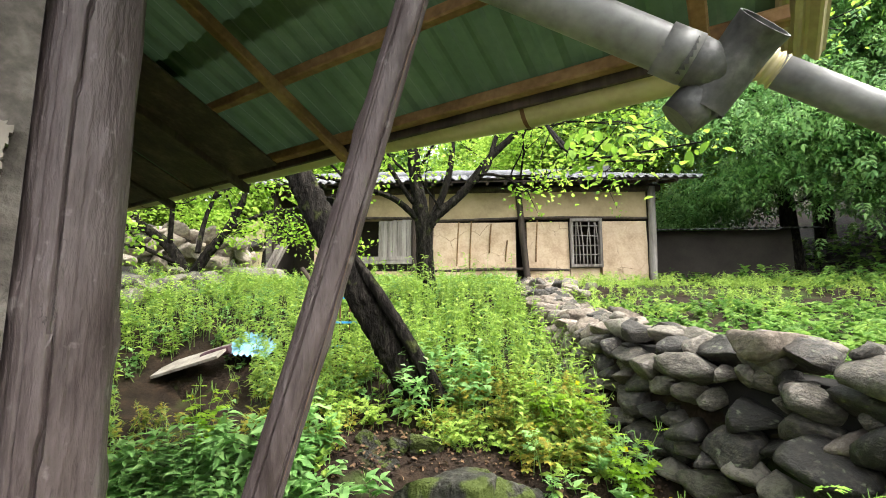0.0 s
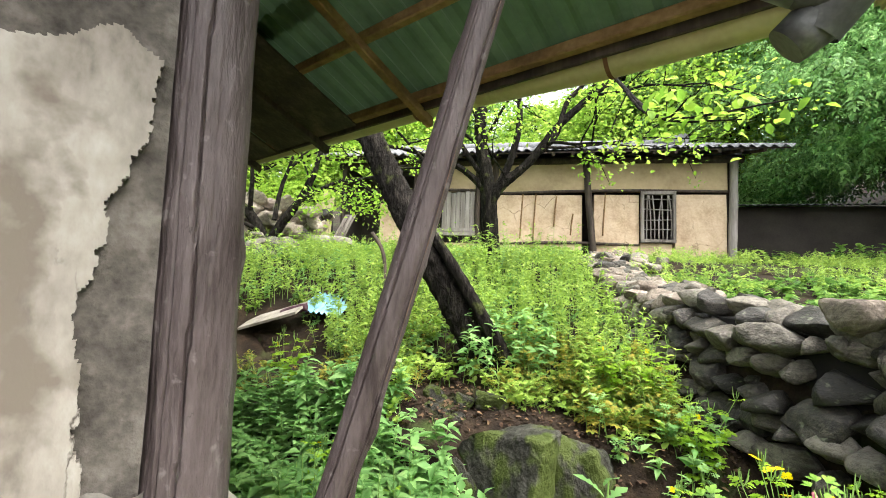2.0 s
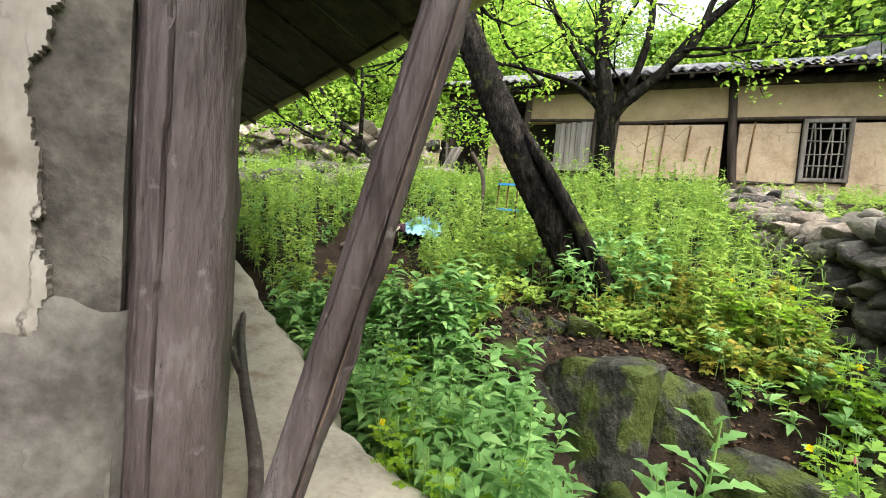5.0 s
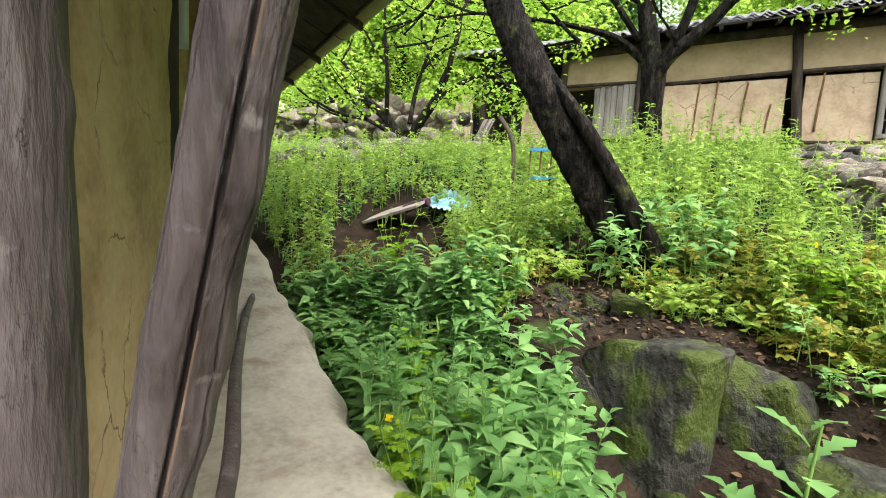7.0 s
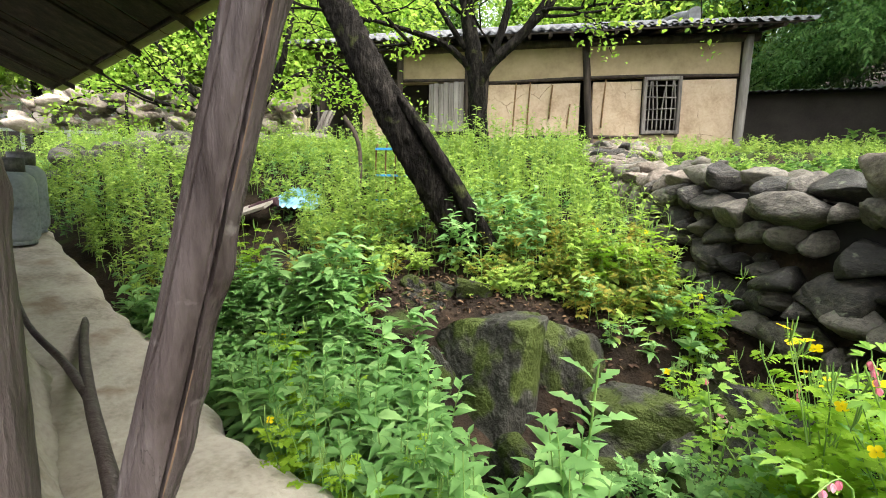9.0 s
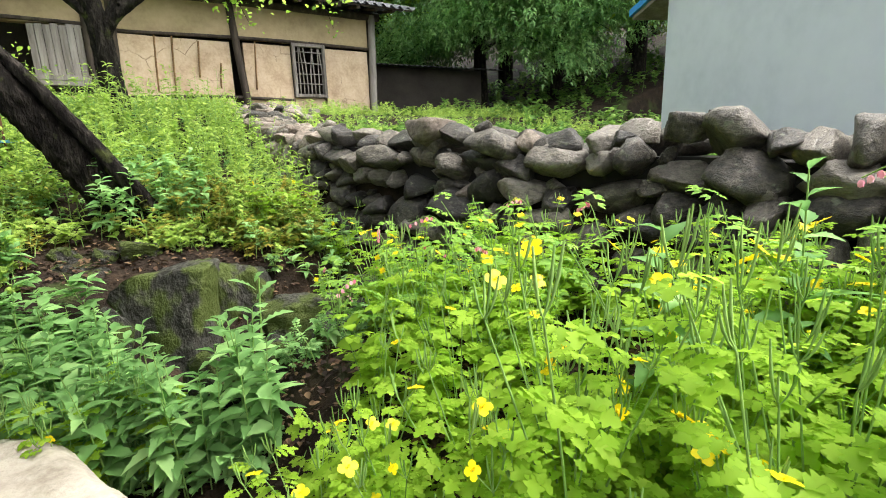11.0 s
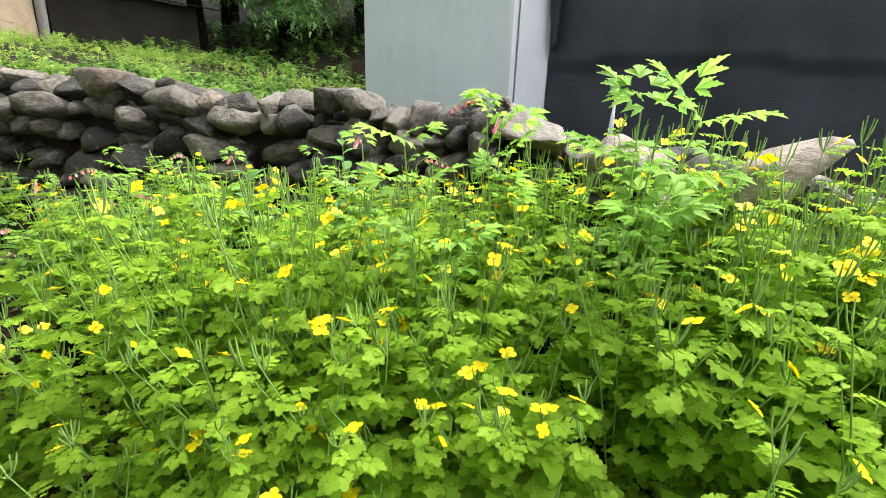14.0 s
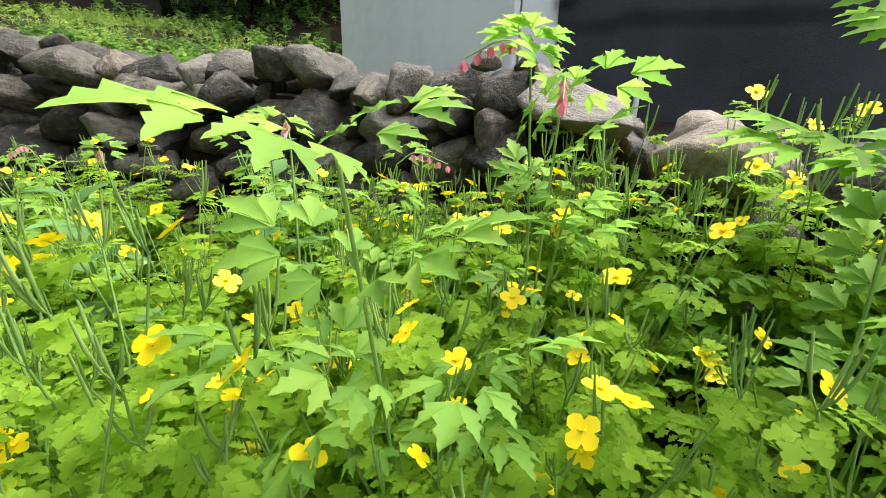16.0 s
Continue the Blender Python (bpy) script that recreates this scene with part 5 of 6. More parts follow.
# ---- plants: kinds ----
def celandine(seed, h):
    """A clump with lobed leaves, yellow flowers and upright seed pods."""
    g = np.random.default_rng(seed)
    root = thing("celandine_plant", "celandine clump with lobed leaves and yellow flowers", "plant", (0, 0, 0), "celandines in the bed")
    stems, leaves, pods = Mesh(), Mesh(), Mesh()
    k = 9
    stamp(leaves, CEL, np.stack([g.normal(0, 0.03, k), g.normal(0, 0.03, k), g.uniform(0.04, 0.3, k)], 1), g.uniform(0.09, 0.14, k), g.uniform(0, 6.3, k), g.uniform(0.1, 0.7, k), g.normal(0, 0.25, k))
    tops = []
    for _ in range(5):
        a, r = g.uniform(0, 6.3), g.uniform(0.06, 0.2)
        hh = h * g.uniform(0.75, 1.05)
        line = bend([(0, 0, 0), (0.35 * r * math.cos(a), 0.35 * r * math.sin(a), hh * 0.5), (r * math.cos(a), r * math.sin(a), hh)], 7)
        v, f, _ = tube(line, np.linspace(0.0026, 0.0015, 7), 4, False)
        stems.add(v, f)
        for j, u in ((2, 0.1), (3, 0.09), (4, 0.085), (5, 0.075), (6, 0.055)):
            stamp(leaves, CEL, [line[j]] * 2, u * g.uniform(0.8, 1.3, 2), g.uniform(0, 6.3, 2), g.uniform(-0.15, 0.4, 2), g.normal(0, 0.22, 2))
        tops.append(line[-1])
        m = 4
        for q in range(m):
            b = g.uniform(0, 6.3)
            p0 = line[-1]
            p1 = p0 + np.array([0.02 * math.cos(b), 0.02 * math.sin(b), g.uniform(0.04, 0.085)])
            v, f, _ = tube(bend([p0, p0 + (p1 - p0) * (0.6, 0.6, 0.35), p1], 4), [0.0009, 0.0013, 0.0022, 0.0012], 4, False)
            pods.add(v, f)
    tagged(stems.obj("stem_cluster", "stem", root), kind="stuff")
    tagged(leaves.obj("foliage", "celandine", root), kind="stuff")
    tagged(pods.obj("pod_cluster", "stem", root), kind="stuff")
    for t in [tops[0], tops[0], tops[1]][seed % 3:] + tops[4:][: seed % 2]:
        me = Mesh()
        b = g.uniform(0, 6.3)
        c = t + np.array([0.035 * math.cos(b), 0.035 * math.sin(b), g.uniform(0.02, 0.05)])
        v, f, _ = tube([t, c], 0.001, 4, False)
        me.add(v, f, 1)
        stamp(me, FLOWER, [c], 0.02 * g.uniform(0.8, 1.15), g.uniform(0, 6), g.normal(0, 0.4), g.normal(0, 0.5), 0)
        stamp(me, OVAL, [c] * 5, 0.008, np.arange(5) * 1.25, 1.0, None, 0)
        me.obj("flower", ["petal", "stem"], root)
    return root


def herb(seed, h):
    """An upright leafy stem with toothed lance leaves."""
    g = np.random.default_rng(seed)
    root = thing("leafy_herb", "upright herb with toothed lance-shaped leaves", "plant", (0, 0, 0), "herbs in the hollow")
    stems, leaves = Mesh(), Mesh()
    a, r = g.uniform(0, 6.3), g.uniform(0.02, 0.1)
    hh = h * g.uniform(0.75, 1.05)
    line = bend([(0.2 * r * math.cos(a), 0.2 * r * math.sin(a), 0), (0.5 * r * math.cos(a), 0.5 * r * math.sin(a), hh * 0.5), (r * math.cos(a), r * math.sin(a), hh)], 8)
    v, f, _ = tube(line, np.linspace(0.004, 0.002, 8), 5, False)
    stems.add(v, f)
    k = 20
    u = np.linspace(0.15, 1.0, k)
    pos = np.stack([np.interp(u, np.linspace(0, 1, 8), line[:, c]) for c in range(3)], 1)
    size = 0.118 * np.interp(u, [0.15, 0.5, 0.85, 1.0], [0.9, 1.15, 0.85, 0.45]) * g.uniform(0.8, 1.2, k)
    stamp(leaves, LANCE, pos, size, np.arange(k) * 2.4 + g.normal(0, 0.3, k), np.interp(u, [0.15, 0.8, 1.0], [0.1, 0.4, 0.9]) + g.normal(0, 0.12, k), g.normal(0, 0.2, k))
    stems.obj("stem", "stem", root)
    tagged(leaves.obj("leaves", "herb", root), kind="stuff")
    return root


def bleeding_heart(at, h, seed, lean, pinks):
    """Tall pale-stemmed plant with broad divided leaves and hanging pink hearts."""
    g = np.random.default_rng(seed)
    root = thing("bleeding_heart", "bleeding heart plant with broad divided leaves and pink flowers", "plant", at, "bleeding hearts")
    stems, leaves = Mesh(), Mesh()
    n = 5 if h > 0.89 else 3 if h > 0.85 or h < 0.65 else 2
    for k in range(n):
        a = g.uniform(0, 6.3)
        r = g.uniform(0.05, 0.16)
        hh = h * g.uniform(0.65, 1.0) if k else h
        end = (lean[0] + r * math.cos(a), lean[1] + r * math.sin(a), hh)
        line = bend([(0, 0, 0), (end[0] * 0.3, end[1] * 0.3, hh * 0.5), end], 8)
        v, f, _ = tube(line, np.linspace(0.0038, 0.002, 8), 6, False)
        stems.add(v, f)
        for j in ((5, 6, 6, 7, 7) if h > 0.85 else (3, 5, 6, 7)):
            b = a + g.normal(0, 1.6)
            stamp(leaves, HEART_LEAF, [line[j]], g.uniform(0.17, 0.23) if h > 0.89 else g.uniform(0.13, 0.18) if h > 0.85 else g.uniform(0.11, 0.17), b, g.uniform(0.15, 1.0) if h > 0.85 else g.uniform(0.0, 0.7), g.normal(0, 0.3))
        if k < pinks:
            me = Mesh()
            p = line[-1]
            arch = bend([p, p + (0.05 * math.cos(a), 0.05 * math.sin(a), 0.03), p + (0.13 * math.cos(a), 0.13 * math.sin(a), 0.0)], 8)
            v, f, _ = tube(arch, 0.0015, 4, False)
            me.add(v, f, 1)
            for q in (3, 4, 5, 6, 7):
                stamp(me, DROOP, [arch[q] - (0, 0, 0.004)], 0.017, g.uniform(0, 6), 0, None, 0)
            me.obj("flower_spray", ["pink", "stem"], root, "hanging pink heart-shaped flowers")
    tagged(stems.obj("stem_cluster", "stem", root), kind="stuff")
    tagged(leaves.obj("foliage", "heart_leaf", root), kind="stuff")
    return root


def weeds(name, label, xy, hmin, hmax, mat, seed, kinds=(LANCE, NARROW), size=0.06, leaves_each=18):
    """A stand of countless weeds as one mass."""
    g = np.random.default_rng(seed)
    me = Mesh()
    xy = np.asarray(xy)
    z = ground_z(xy[:, 0], xy[:, 1])
    for (x, y), z0 in zip(xy, z):
        h = g.uniform(hmin, hmax)
        lx, ly = g.normal(0, 0.07, 2)
        line = np.array([(x, y, z0), (x + lx * 0.4, y + ly * 0.4, z0 + h * 0.55), (x + lx, y + ly, z0 + h)])
        v, f, _ = tube(line, [0.003, 0.0025, 0.0015], 3, False)
        me.add(v, f, 1)
        k = leaves_each
        u = g.uniform(0.25, 1.02, k)
        pos = np.stack([np.interp(u, [0, 0.55, 1], line[:, c]) for c in range(3)], 1)
        stamp(me, kinds[int(g.integers(len(kinds)))], pos, size * g.uniform(0.6, 1.3, k) * (1.15 - 0.4 * u), g.uniform(0, 6.3, k), g.uniform(-0.2, 0.9, k), g.normal(0, 0.3, k))
    ob = me.obj(name, [mat, "stem"])
    return tagged(ob, label, "weeds", kind="stuff")


def inside(g, n, x0, x1, y0, y1, test):
    out = []
    while len(out) < n:
        p = (g.uniform(x0, x1), g.uniform(y0, y1))
        if test(*p):
            out.append(p)
    return np.array(out)


def wall_x(y):
    return float(np.interp(y, WALL_Y, WALL_X))


def hut_sd(x, y):
    return (x - HUT[0]) * U[0] + (y - HUT[1]) * U[1], (x - HUT[0]) * NRM[0] + (y - HUT[1]) * NRM[1]


def on_boulder(x, y):
    return ((x - 0.17) / 0.5) ** 2 + ((y - 2.9) / 0.42) ** 2 < 1 or ((x - 0.74) / 0.33) ** 2 + ((y - 2.55) / 0.26) ** 2 < 1


# bed of celandines between the path and the wall
g = np.random.default_rng(5)
kinds = [celandine(300 + k, 0.5 + 0.045 * k) for k in range(6)]
STAND = [(-0.07, -0.73), (-0.16, -0.92), (-0.16, -1.13), (-0.1, -1.14), (0.08, -1.04), (0.24, -0.96), (0.39, -0.88), (0.51, -0.79), (0.56, -0.76), (0.0, -0.5), (0.08, -0.25), (0.11, 0.0)]


def bed_ok(x, y):
    if x > wall_x(y) - 0.02 or (x < 0.28 and y > -0.3) or x < 0.02 + 0.4 * smooth(-1.3, -1.8, y):
        return False
    if y > 1.2 and x < 0.75 + 0.2 * (y - 1.2):
        return False
    return min(math.hypot(x - a, y - b) for a, b in STAND) > 0.16


def plant(kind, x, y, turn, size, first, sink=0.0, tall=1.0):
    z = float(ground_z(x, y)) - sink
    m = Matrix.Translation((x, y, z)) @ Matrix.Rotation(turn, 4, "Z") @ Matrix.Diagonal((size, size, size * tall, 1))
    if first:
        kind.matrix_basis = m
        return kind
    made = copy_thing(kind, m)
    made.scale = (size, size, size * tall)
    return made


thin = np.random.default_rng(15)
spots = inside(g, 285, 0.0, 2.1, -2.6, 2.3, lambda x, y: bed_ok(x, y) and (y < 0.3 or thin.random() < 0.35))
for i, (x, y) in enumerate(spots):
    near = min(math.hypot(x - a, y - b) for a, b in STAND)
    tall = (0.66 if near < 0.3 else 0.82 if near < 0.5 else 1.0) * (1.0 - 0.3 * float(smooth(0.9, 1.3, x) * smooth(-0.9, -0.1, y)))
    plant(kinds[i % 6], x, y, g.uniform(0, 6.3), g.uniform(0.85, 1.12), i < 6, 0.02, tall)

# herbs in the hollow before the boulder and along the ledge
kinds = [herb(400 + k, 0.56 + 0.04 * k) for k in range(6)]


def hollow_ok(x, y):
    s, d = hut_sd(x, y)
    if d < 0.98 or on_boulder(x, y) or y > 3.3 or x > 0.32:
        return False
    if x > -0.1 and y < 1.25 or (x > -0.2 and y > 1.95):
        return False
    return s < 3.4 and not (y > 2.9 and x > -0.75)


plant(kinds[4], 1.02, 0.16, 0.4, 1.15, False)
plant(kinds[5], 1.35, 0.05, 2.4, 1.0, False)
spots = inside(g, 205, -2.6, 0.6, 0.9, 3.9, hollow_ok)
for i, (x, y) in enumerate(spots):
    plant(kinds[i % 6], x, y, g.uniform(0, 6.3), g.uniform(0.8, 1.1), i < 6, 0.02, 1.0 - 0.45 * float(smooth(2.1, 2.9, y)))
for k, (x, y, s) in enumerate([(0.3, 1.75, 0.95), (0.12, 1.62, 1.05), (-0.25, 1.72, 1.05), (-0.45, 1.9, 1.0)]):
    plant(kinds[k], x, y, k, s, False)
cel = celandine(320, 0.5)
for k, (x, y) in enumerate([(-0.73, 2.2), (-0.56, 1.86), (-0.8, 2.05), (-0.4, 1.7), (-0.95, 2.45), (-1.1, 2.75), (-1.7, 3.35), (-0.1, 1.75), (0.95, 2.6), (1.15, 2.95), (1.25, 2.45), (1.05, 3.45), (0.75, 3.5), (1.3, 2.2)]):
    plant(cel, x, y, k * 2.0, 1.0, k == 0)

# bleeding hearts near the wall
for k, (x, y, h, lean, pinks) in enumerate([(1.02, -0.48, 0.88, (-0.06, 0.0), 0), (1.2, -1.02, 0.93, (-0.03, 0.02), 0), (1.12, -0.2, 0.8, (0.02, 0.0), 1), (1.42, -0.55, 0.86, (-0.02, -0.02), 2), (1.5, -1.25, 0.72, (0.05, 0), 0), (1.45, -0.05, 0.62, (0, 0), 1), (1.55, 0.25, 0.6, (-0.05, 0), 0), (1.35, 0.85, 0.6, (-0.1, 0), 1), (1.0, 1.35, 0.5, (-0.1, 0), 1), (1.45, 1.45, 0.55, (-0.1, 0), 0), (0.75, 1.25, 0.45, (0, 0), 1), (1.6, -0.8, 0.6, (0, 0), 0),
                                            (1.3, 0.5, 0.62, (-0.1, 0.0), 1), (1.2, 1.1, 0.58, (-0.15, 0.0), 1), (1.1, 1.6, 0.55, (-0.18, 0), 1), (1.25, 2.1, 0.5, (-0.12, 0), 1), (0.95, 0.75, 0.55, (-0.1, 0.1), 1), (1.0, 2.45, 0.45, (-0.1, -0.1), 1), (0.75, 1.85, 0.42, (-0.05, -0.1), 1)]):
    bleeding_heart((x, y, float(ground_z(x, y)) - 0.02), h, 500 + k, lean, pinks)

# sow thistle by the boulder
th = thing("sow_thistle", "young sow thistle with jagged leaves by the boulder", "plant", (0.42, 2.2, 0.0))
me = Mesh()
v, f, _ = tube(bend([(0, 0, 0), (0.01, 0, 0.3), (0.03, 0.0, 0.62)], 8), np.linspace(0.008, 0.004, 8), 6, False)
me.add(v, f)
me.obj("stem", "stem", th)
JAG = blade([0, 0.2, 0.25, 0.4, 0.45, 0.6, 0.65, 0.8, 1], [0.03, 0.1, 0.05, 0.16, 0.06, 0.2, 0.1, 0.2, 0], 0.45, 0.15)
me = Mesh()
stamp(me, JAG, [(0.01, 0, 0.2 + 0.05 * k) for k in range(9)], np.linspace(0.24, 0.13, 9), np.arange(9) * 2.2, np.linspace(0.2, 1.0, 9), None)
me.obj("leaves", "herb", th)

# weeds over the terrace
def near_mound(x, y):
    t = min(1.0, max(0.0, ((x + 1.2) * -1.35 + (y - 2.7) * 1.9) / (1.35 ** 2 + 1.9 ** 2)))
    return math.hypot(x + 1.2 + 1.35 * t, y - 2.7 - 1.9 * t) < 0.5


def terrace_ok(x, y):
    if near_mound(x, y) and y > 3.0:
        return False
    s, d = hut_sd(x, y)
    if d < 1.1 or x > wall_x(y) - 0.05 or on_boulder(x, y) or (y < 3.1 and x > -0.9):
        return False
    if math.hypot(x + 0.2, y - 4.0) < 0.2 or (-0.75 < x < 0.45 and y < 3.9):
        return False
    if x > 0.3 and y < 3.0:
        return False
    return True


weeds("terrace_weeds", "dense yellow-green knee-high weeds on the terrace", inside(g, 1450, -6.5, 1.3, 3.2, 6.6, terrace_ok), 0.22, 0.48, "weed", 61, (LANCE, NARROW), 0.07, 20)
weeds("far_terrace_weeds", "shin-high bright weeds before the farmhouse", inside(g, 1100, -6.5, 1.3, 6.6, 9.6, terrace_ok), 0.08, 0.24, "weed", 81, (LANCE, OVAL), 0.075, 16)
weeds("tall_weeds", "tall leafy weed stems round the leaning tree", inside(g, 230, -1.7, 1.2, 3.8, 6.2, terrace_ok), 0.4, 0.75, "weed", 62, (NARROW, LANCE), 0.07, 24)
weeds("low_weeds", "low creeping green weeds on the terrace", inside(g, 1500, -6.5, 1.3, 3.15, 9.9, terrace_ok), 0.08, 0.25, "herb", 63, (OVAL, LANCE), 0.06, 14)
weeds("yellowed_weeds", "yellowing weeds above the boulder", inside(g, 150, -0.1, 1.15, 3.1, 4.1, lambda x, y: x < wall_x(y) - 0.1 and (y > 3.4 or x > 0.5)), 0.1, 0.32, "yellowed", 64, (CEL,), 0.09, 10)
weeds("mound_weeds", "olive weeds on the old mound", inside(g, 260, -2.6, -0.7, 3.3, 4.6, lambda x, y: hut_sd(x, y)[1] > 1.2 and math.hypot(x + 2.45, y - 4.6) > 0.35 and math.hypot(x + 1.85, y - 3.95) > 0.4), 0.06, 0.2, "yellowed", 68, (OVAL, NARROW), 0.05, 14)
weeds("upper_weeds", "green weeds on the ground behind the wall", inside(g, 950, 1.4, 8.5, 3.2, 10.1, lambda x, y: x > wall_x(y) + 0.6 and not (x > 4.4 and y < 4.6) and (y > 5.2 or y + 0.8 * noise.noise(Vector((x, y, 9.0))) > 4.6) and noise.noise(Vector((x * 0.7, y * 0.7, 4.0))) > -0.05 - 0.05 * (y - 5)), 0.06, 0.3, "weed", 65)
# real weeds, but in the darker leaf colour to paint in the wood's shade
weeds("wall_back_weeds", "low green weeds behind the wall, darker leaf colour standing for shade", inside(g, 700, 2.2, 6.5, 1.0, 6.5, lambda x, y: x > wall_x(y) + 0.55 and not (x > 4.2 and y < 3.9)), 0.04, 0.18, "far_leaf", 82, (OVAL, LANCE), 0.09, 12)
weeds("shade_undergrowth", "dark green undergrowth in the shade of the trees", inside(g, 900, 4.5, 17.0, 3.8, 17.0, lambda x, y: x > 6.2 or y > 10.3 and x > 5.2), 0.1, 0.45, "far_leaf", 80, (OVAL, LANCE), 0.15, 12)
weeds("bank_weeds", "weeds on the bank past the ledge", inside(g, 500, -9.0, -3.2, 3.8, 9.5, lambda x, y: hut_sd(x, y)[1] > 0.2 and not (hut_sd(x, y)[0] < 5.0 and hut_sd(x, y)[1] < 1.1)), 0.15, 0.5, "weed", 66)
weeds("bed_undergrowth", "low green undergrowth beneath the flowers", inside(g, 480, 0.2, 2.0, -2.6, 2.3, lambda x, y: bed_ok(x, y) and (y < 0.4 or thin.random() < 0.5)), 0.08, 0.3, "celandine", 67, (CEL, OVAL), 0.09, 9)
weeds("trodden_plants", "low trodden greenery at the bed's edge", inside(g, 380, -0.45, 0.8, -1.9, 0.1, lambda x, y: not bed_ok(x, y)), 0.03, 0.07, "celandine", 76, (CEL, OVAL), 0.08, 8)
weeds("slope_weeds", "small weeds creeping over the slope by the boulder", inside(g, 220, -0.9, 1.2, 3.0, 3.9, lambda x, y: x < wall_x(y) - 0.1 and not on_boulder(x, y) and not (-0.75 < x < -0.1 and y < 3.6)), 0.05, 0.2, "weed", 77, (CEL, OVAL), 0.07, 9)
weeds("bank_herbs", "lobed green leaves spilling over the stony bank", inside(g, 50, 0.5, 1.4, 1.5, 3.2, lambda x, y: x < wall_x(y) - 0.08 and not on_boulder(x, y)), 0.1, 0.3, "herb", 79, (CEL, LANCE), 0.085, 11)
weeds("herb_mass", "mass of mid-green herbs filling the hollow", inside(g, 130, -3.4, 0.5, 0.9, 4.4, hollow_ok), 0.25, 0.5, "herb", 70, (LANCE,), 0.13, 14)
weeds("tree_foot_weeds", "leafy shoots climbing the leaning trunk's foot", inside(g, 26, -0.35, 0.35, 3.65, 3.95, lambda x, y: True), 0.3, 0.6, "herb", 75, (LANCE,), 0.09, 20)
weeds("hollow_undergrowth", "low green undergrowth in the hollow", inside(g, 600, -3.2, 0.5, 0.9, 3.6, hollow_ok), 0.06, 0.22, "herb", 69, (OVAL, LANCE), 0.07, 9)

# dead leaves on the bare slope by the boulder
me = Mesh()
pp = inside(g, 4200, -0.8, 1.6, 0.5, 3.9, lambda x, y: x < wall_x(y) and (x > 0.3 or y > 3.1))
stamp(me, OVAL, np.column_stack([pp, ground_z(pp[:, 0], pp[:, 1]) + 0.022]), g.uniform(0.02, 0.045, 4200), g.uniform(0, 6.3, 4200), g.normal(0, 0.3, 4200), g.normal(0, 0.4, 4200))
tagged(me.obj("leaf_litter", "litter"), "brown dead leaves on the bare soil", "leaf litter", kind="stuff")


# ---- trees ----
def grow(wood, tips, start, way, length, r, depth, g, up=0.25, spread=0.7, kids=3):
    """A limb that wanders and forks; its leafy ends are collected in tips."""
    way = np.array(way, float)
    way /= np.linalg.norm(way)
    pts = [np.array(start, float)]
    for _ in range(5):
        way = way + g.normal(0, 0.16, 3) + np.array([0, 0, up * 0.2])
        way /= np.linalg.norm(way)
        pts.append(pts[-1] + way * length / 5)
    v, f, _ = tube(bend(pts, 8), np.linspace(r, r * 0.5, 8), 7 if r > 0.02 else 4, False)
    wood.add(v, f)
    if depth == 0:
        for k in (1, 2, 3, 4, 5):
            tips.append(pts[k])
        return
    for k in range(kids):
        j = int(g.integers(2, 6))
        w = way + g.normal(0, spread, 3)
        grow(wood, tips, pts[j], w, length * g.uniform(0.5, 0.75), r * 0.52, depth - 1, g, up, spread, kids)
    grow(wood, tips, pts[-1], way, length * 0.65, r * 0.5, depth - 1, g, up, spread, kids)


def foliage(tips, per, size, g, leaf=OVAL, scatter=0.12):
    tips = np.array(tips)
    at = np.repeat(tips, per, 0) + g.normal(0, scatter, (len(tips) * per, 3))
    k = len(at)
    me = Mesh()
    stamp(me, leaf, at, size * g.uniform(0.6, 1.3, k), g.uniform(0, 6.3, k), g.normal(-0.1, 0.5, k), g.normal(0, 0.5, k))
    return me


def orchard_tree(label, trunks, limbs, seed, per, size, depth=2, scatter=0.1):
    g = np.random.default_rng(seed)
    root = thing("orchard_tree", label, "tree", trunks[0][0][0])
    at = np.array(trunks[0][0][0])
    wood, tips = Mesh(), []
    for line, r0, r1 in trunks:
        n = max(40, 14 * len(line))
        rr = np.linspace(r0, r1, n)
        rr[:2] *= (1.25, 1.1)
        v, f, _ = tube(bend(line, n), rr, 40, False, 0.1, seed)
        wood.add(v - at, f)
    twigs = Mesh()
    for start, way, ln, r in limbs:
        grow(twigs, tips, np.array(start) - at, way, ln, r, depth, g, 0.3, 0.65, 3)
    wood.obj("trunk", "bark", root)
    tagged(twigs.obj("branchwork", "bark", root), kind="stuff")
    foliage(tips, per, size, g, OVAL, scatter).obj("leaves", "tree_leaf", root)
    return root


orchard_tree("leaning old fruit tree with dark fissured bark", [
    ([(0.06, 3.95, 0.55), (-0.09, 3.93, 0.76), (-0.23, 3.92, 0.95), (-0.45, 3.9, 1.33), (-0.69, 3.9, 1.72), (-0.92, 3.88, 2.12), (-1.12, 3.87, 2.5), (-1.27, 3.86, 2.8), (-1.55, 3.85, 3.35)], 0.155, 0.1),
    ([(0.2, 3.84, 0.5), (-0.02, 3.79, 0.92), (-0.3, 3.77, 1.38), (-0.56, 3.79, 1.78), (-0.82, 3.86, 2.12)], 0.062, 0.035)],
    [((-1.5, 3.86, 3.25), (-0.6, 0.3, 0.7), 1.5, 0.07), ((-1.55, 3.85, 3.3), (0.5, -0.1, 0.9), 1.4, 0.06), ((-1.35, 3.87, 2.95), (-0.9, 0.4, 0.25), 1.3, 0.05), ((-1.55, 3.85, 3.3), (-0.2, 1.0, 0.6), 1.4, 0.05)], 71, 5, 0.06)
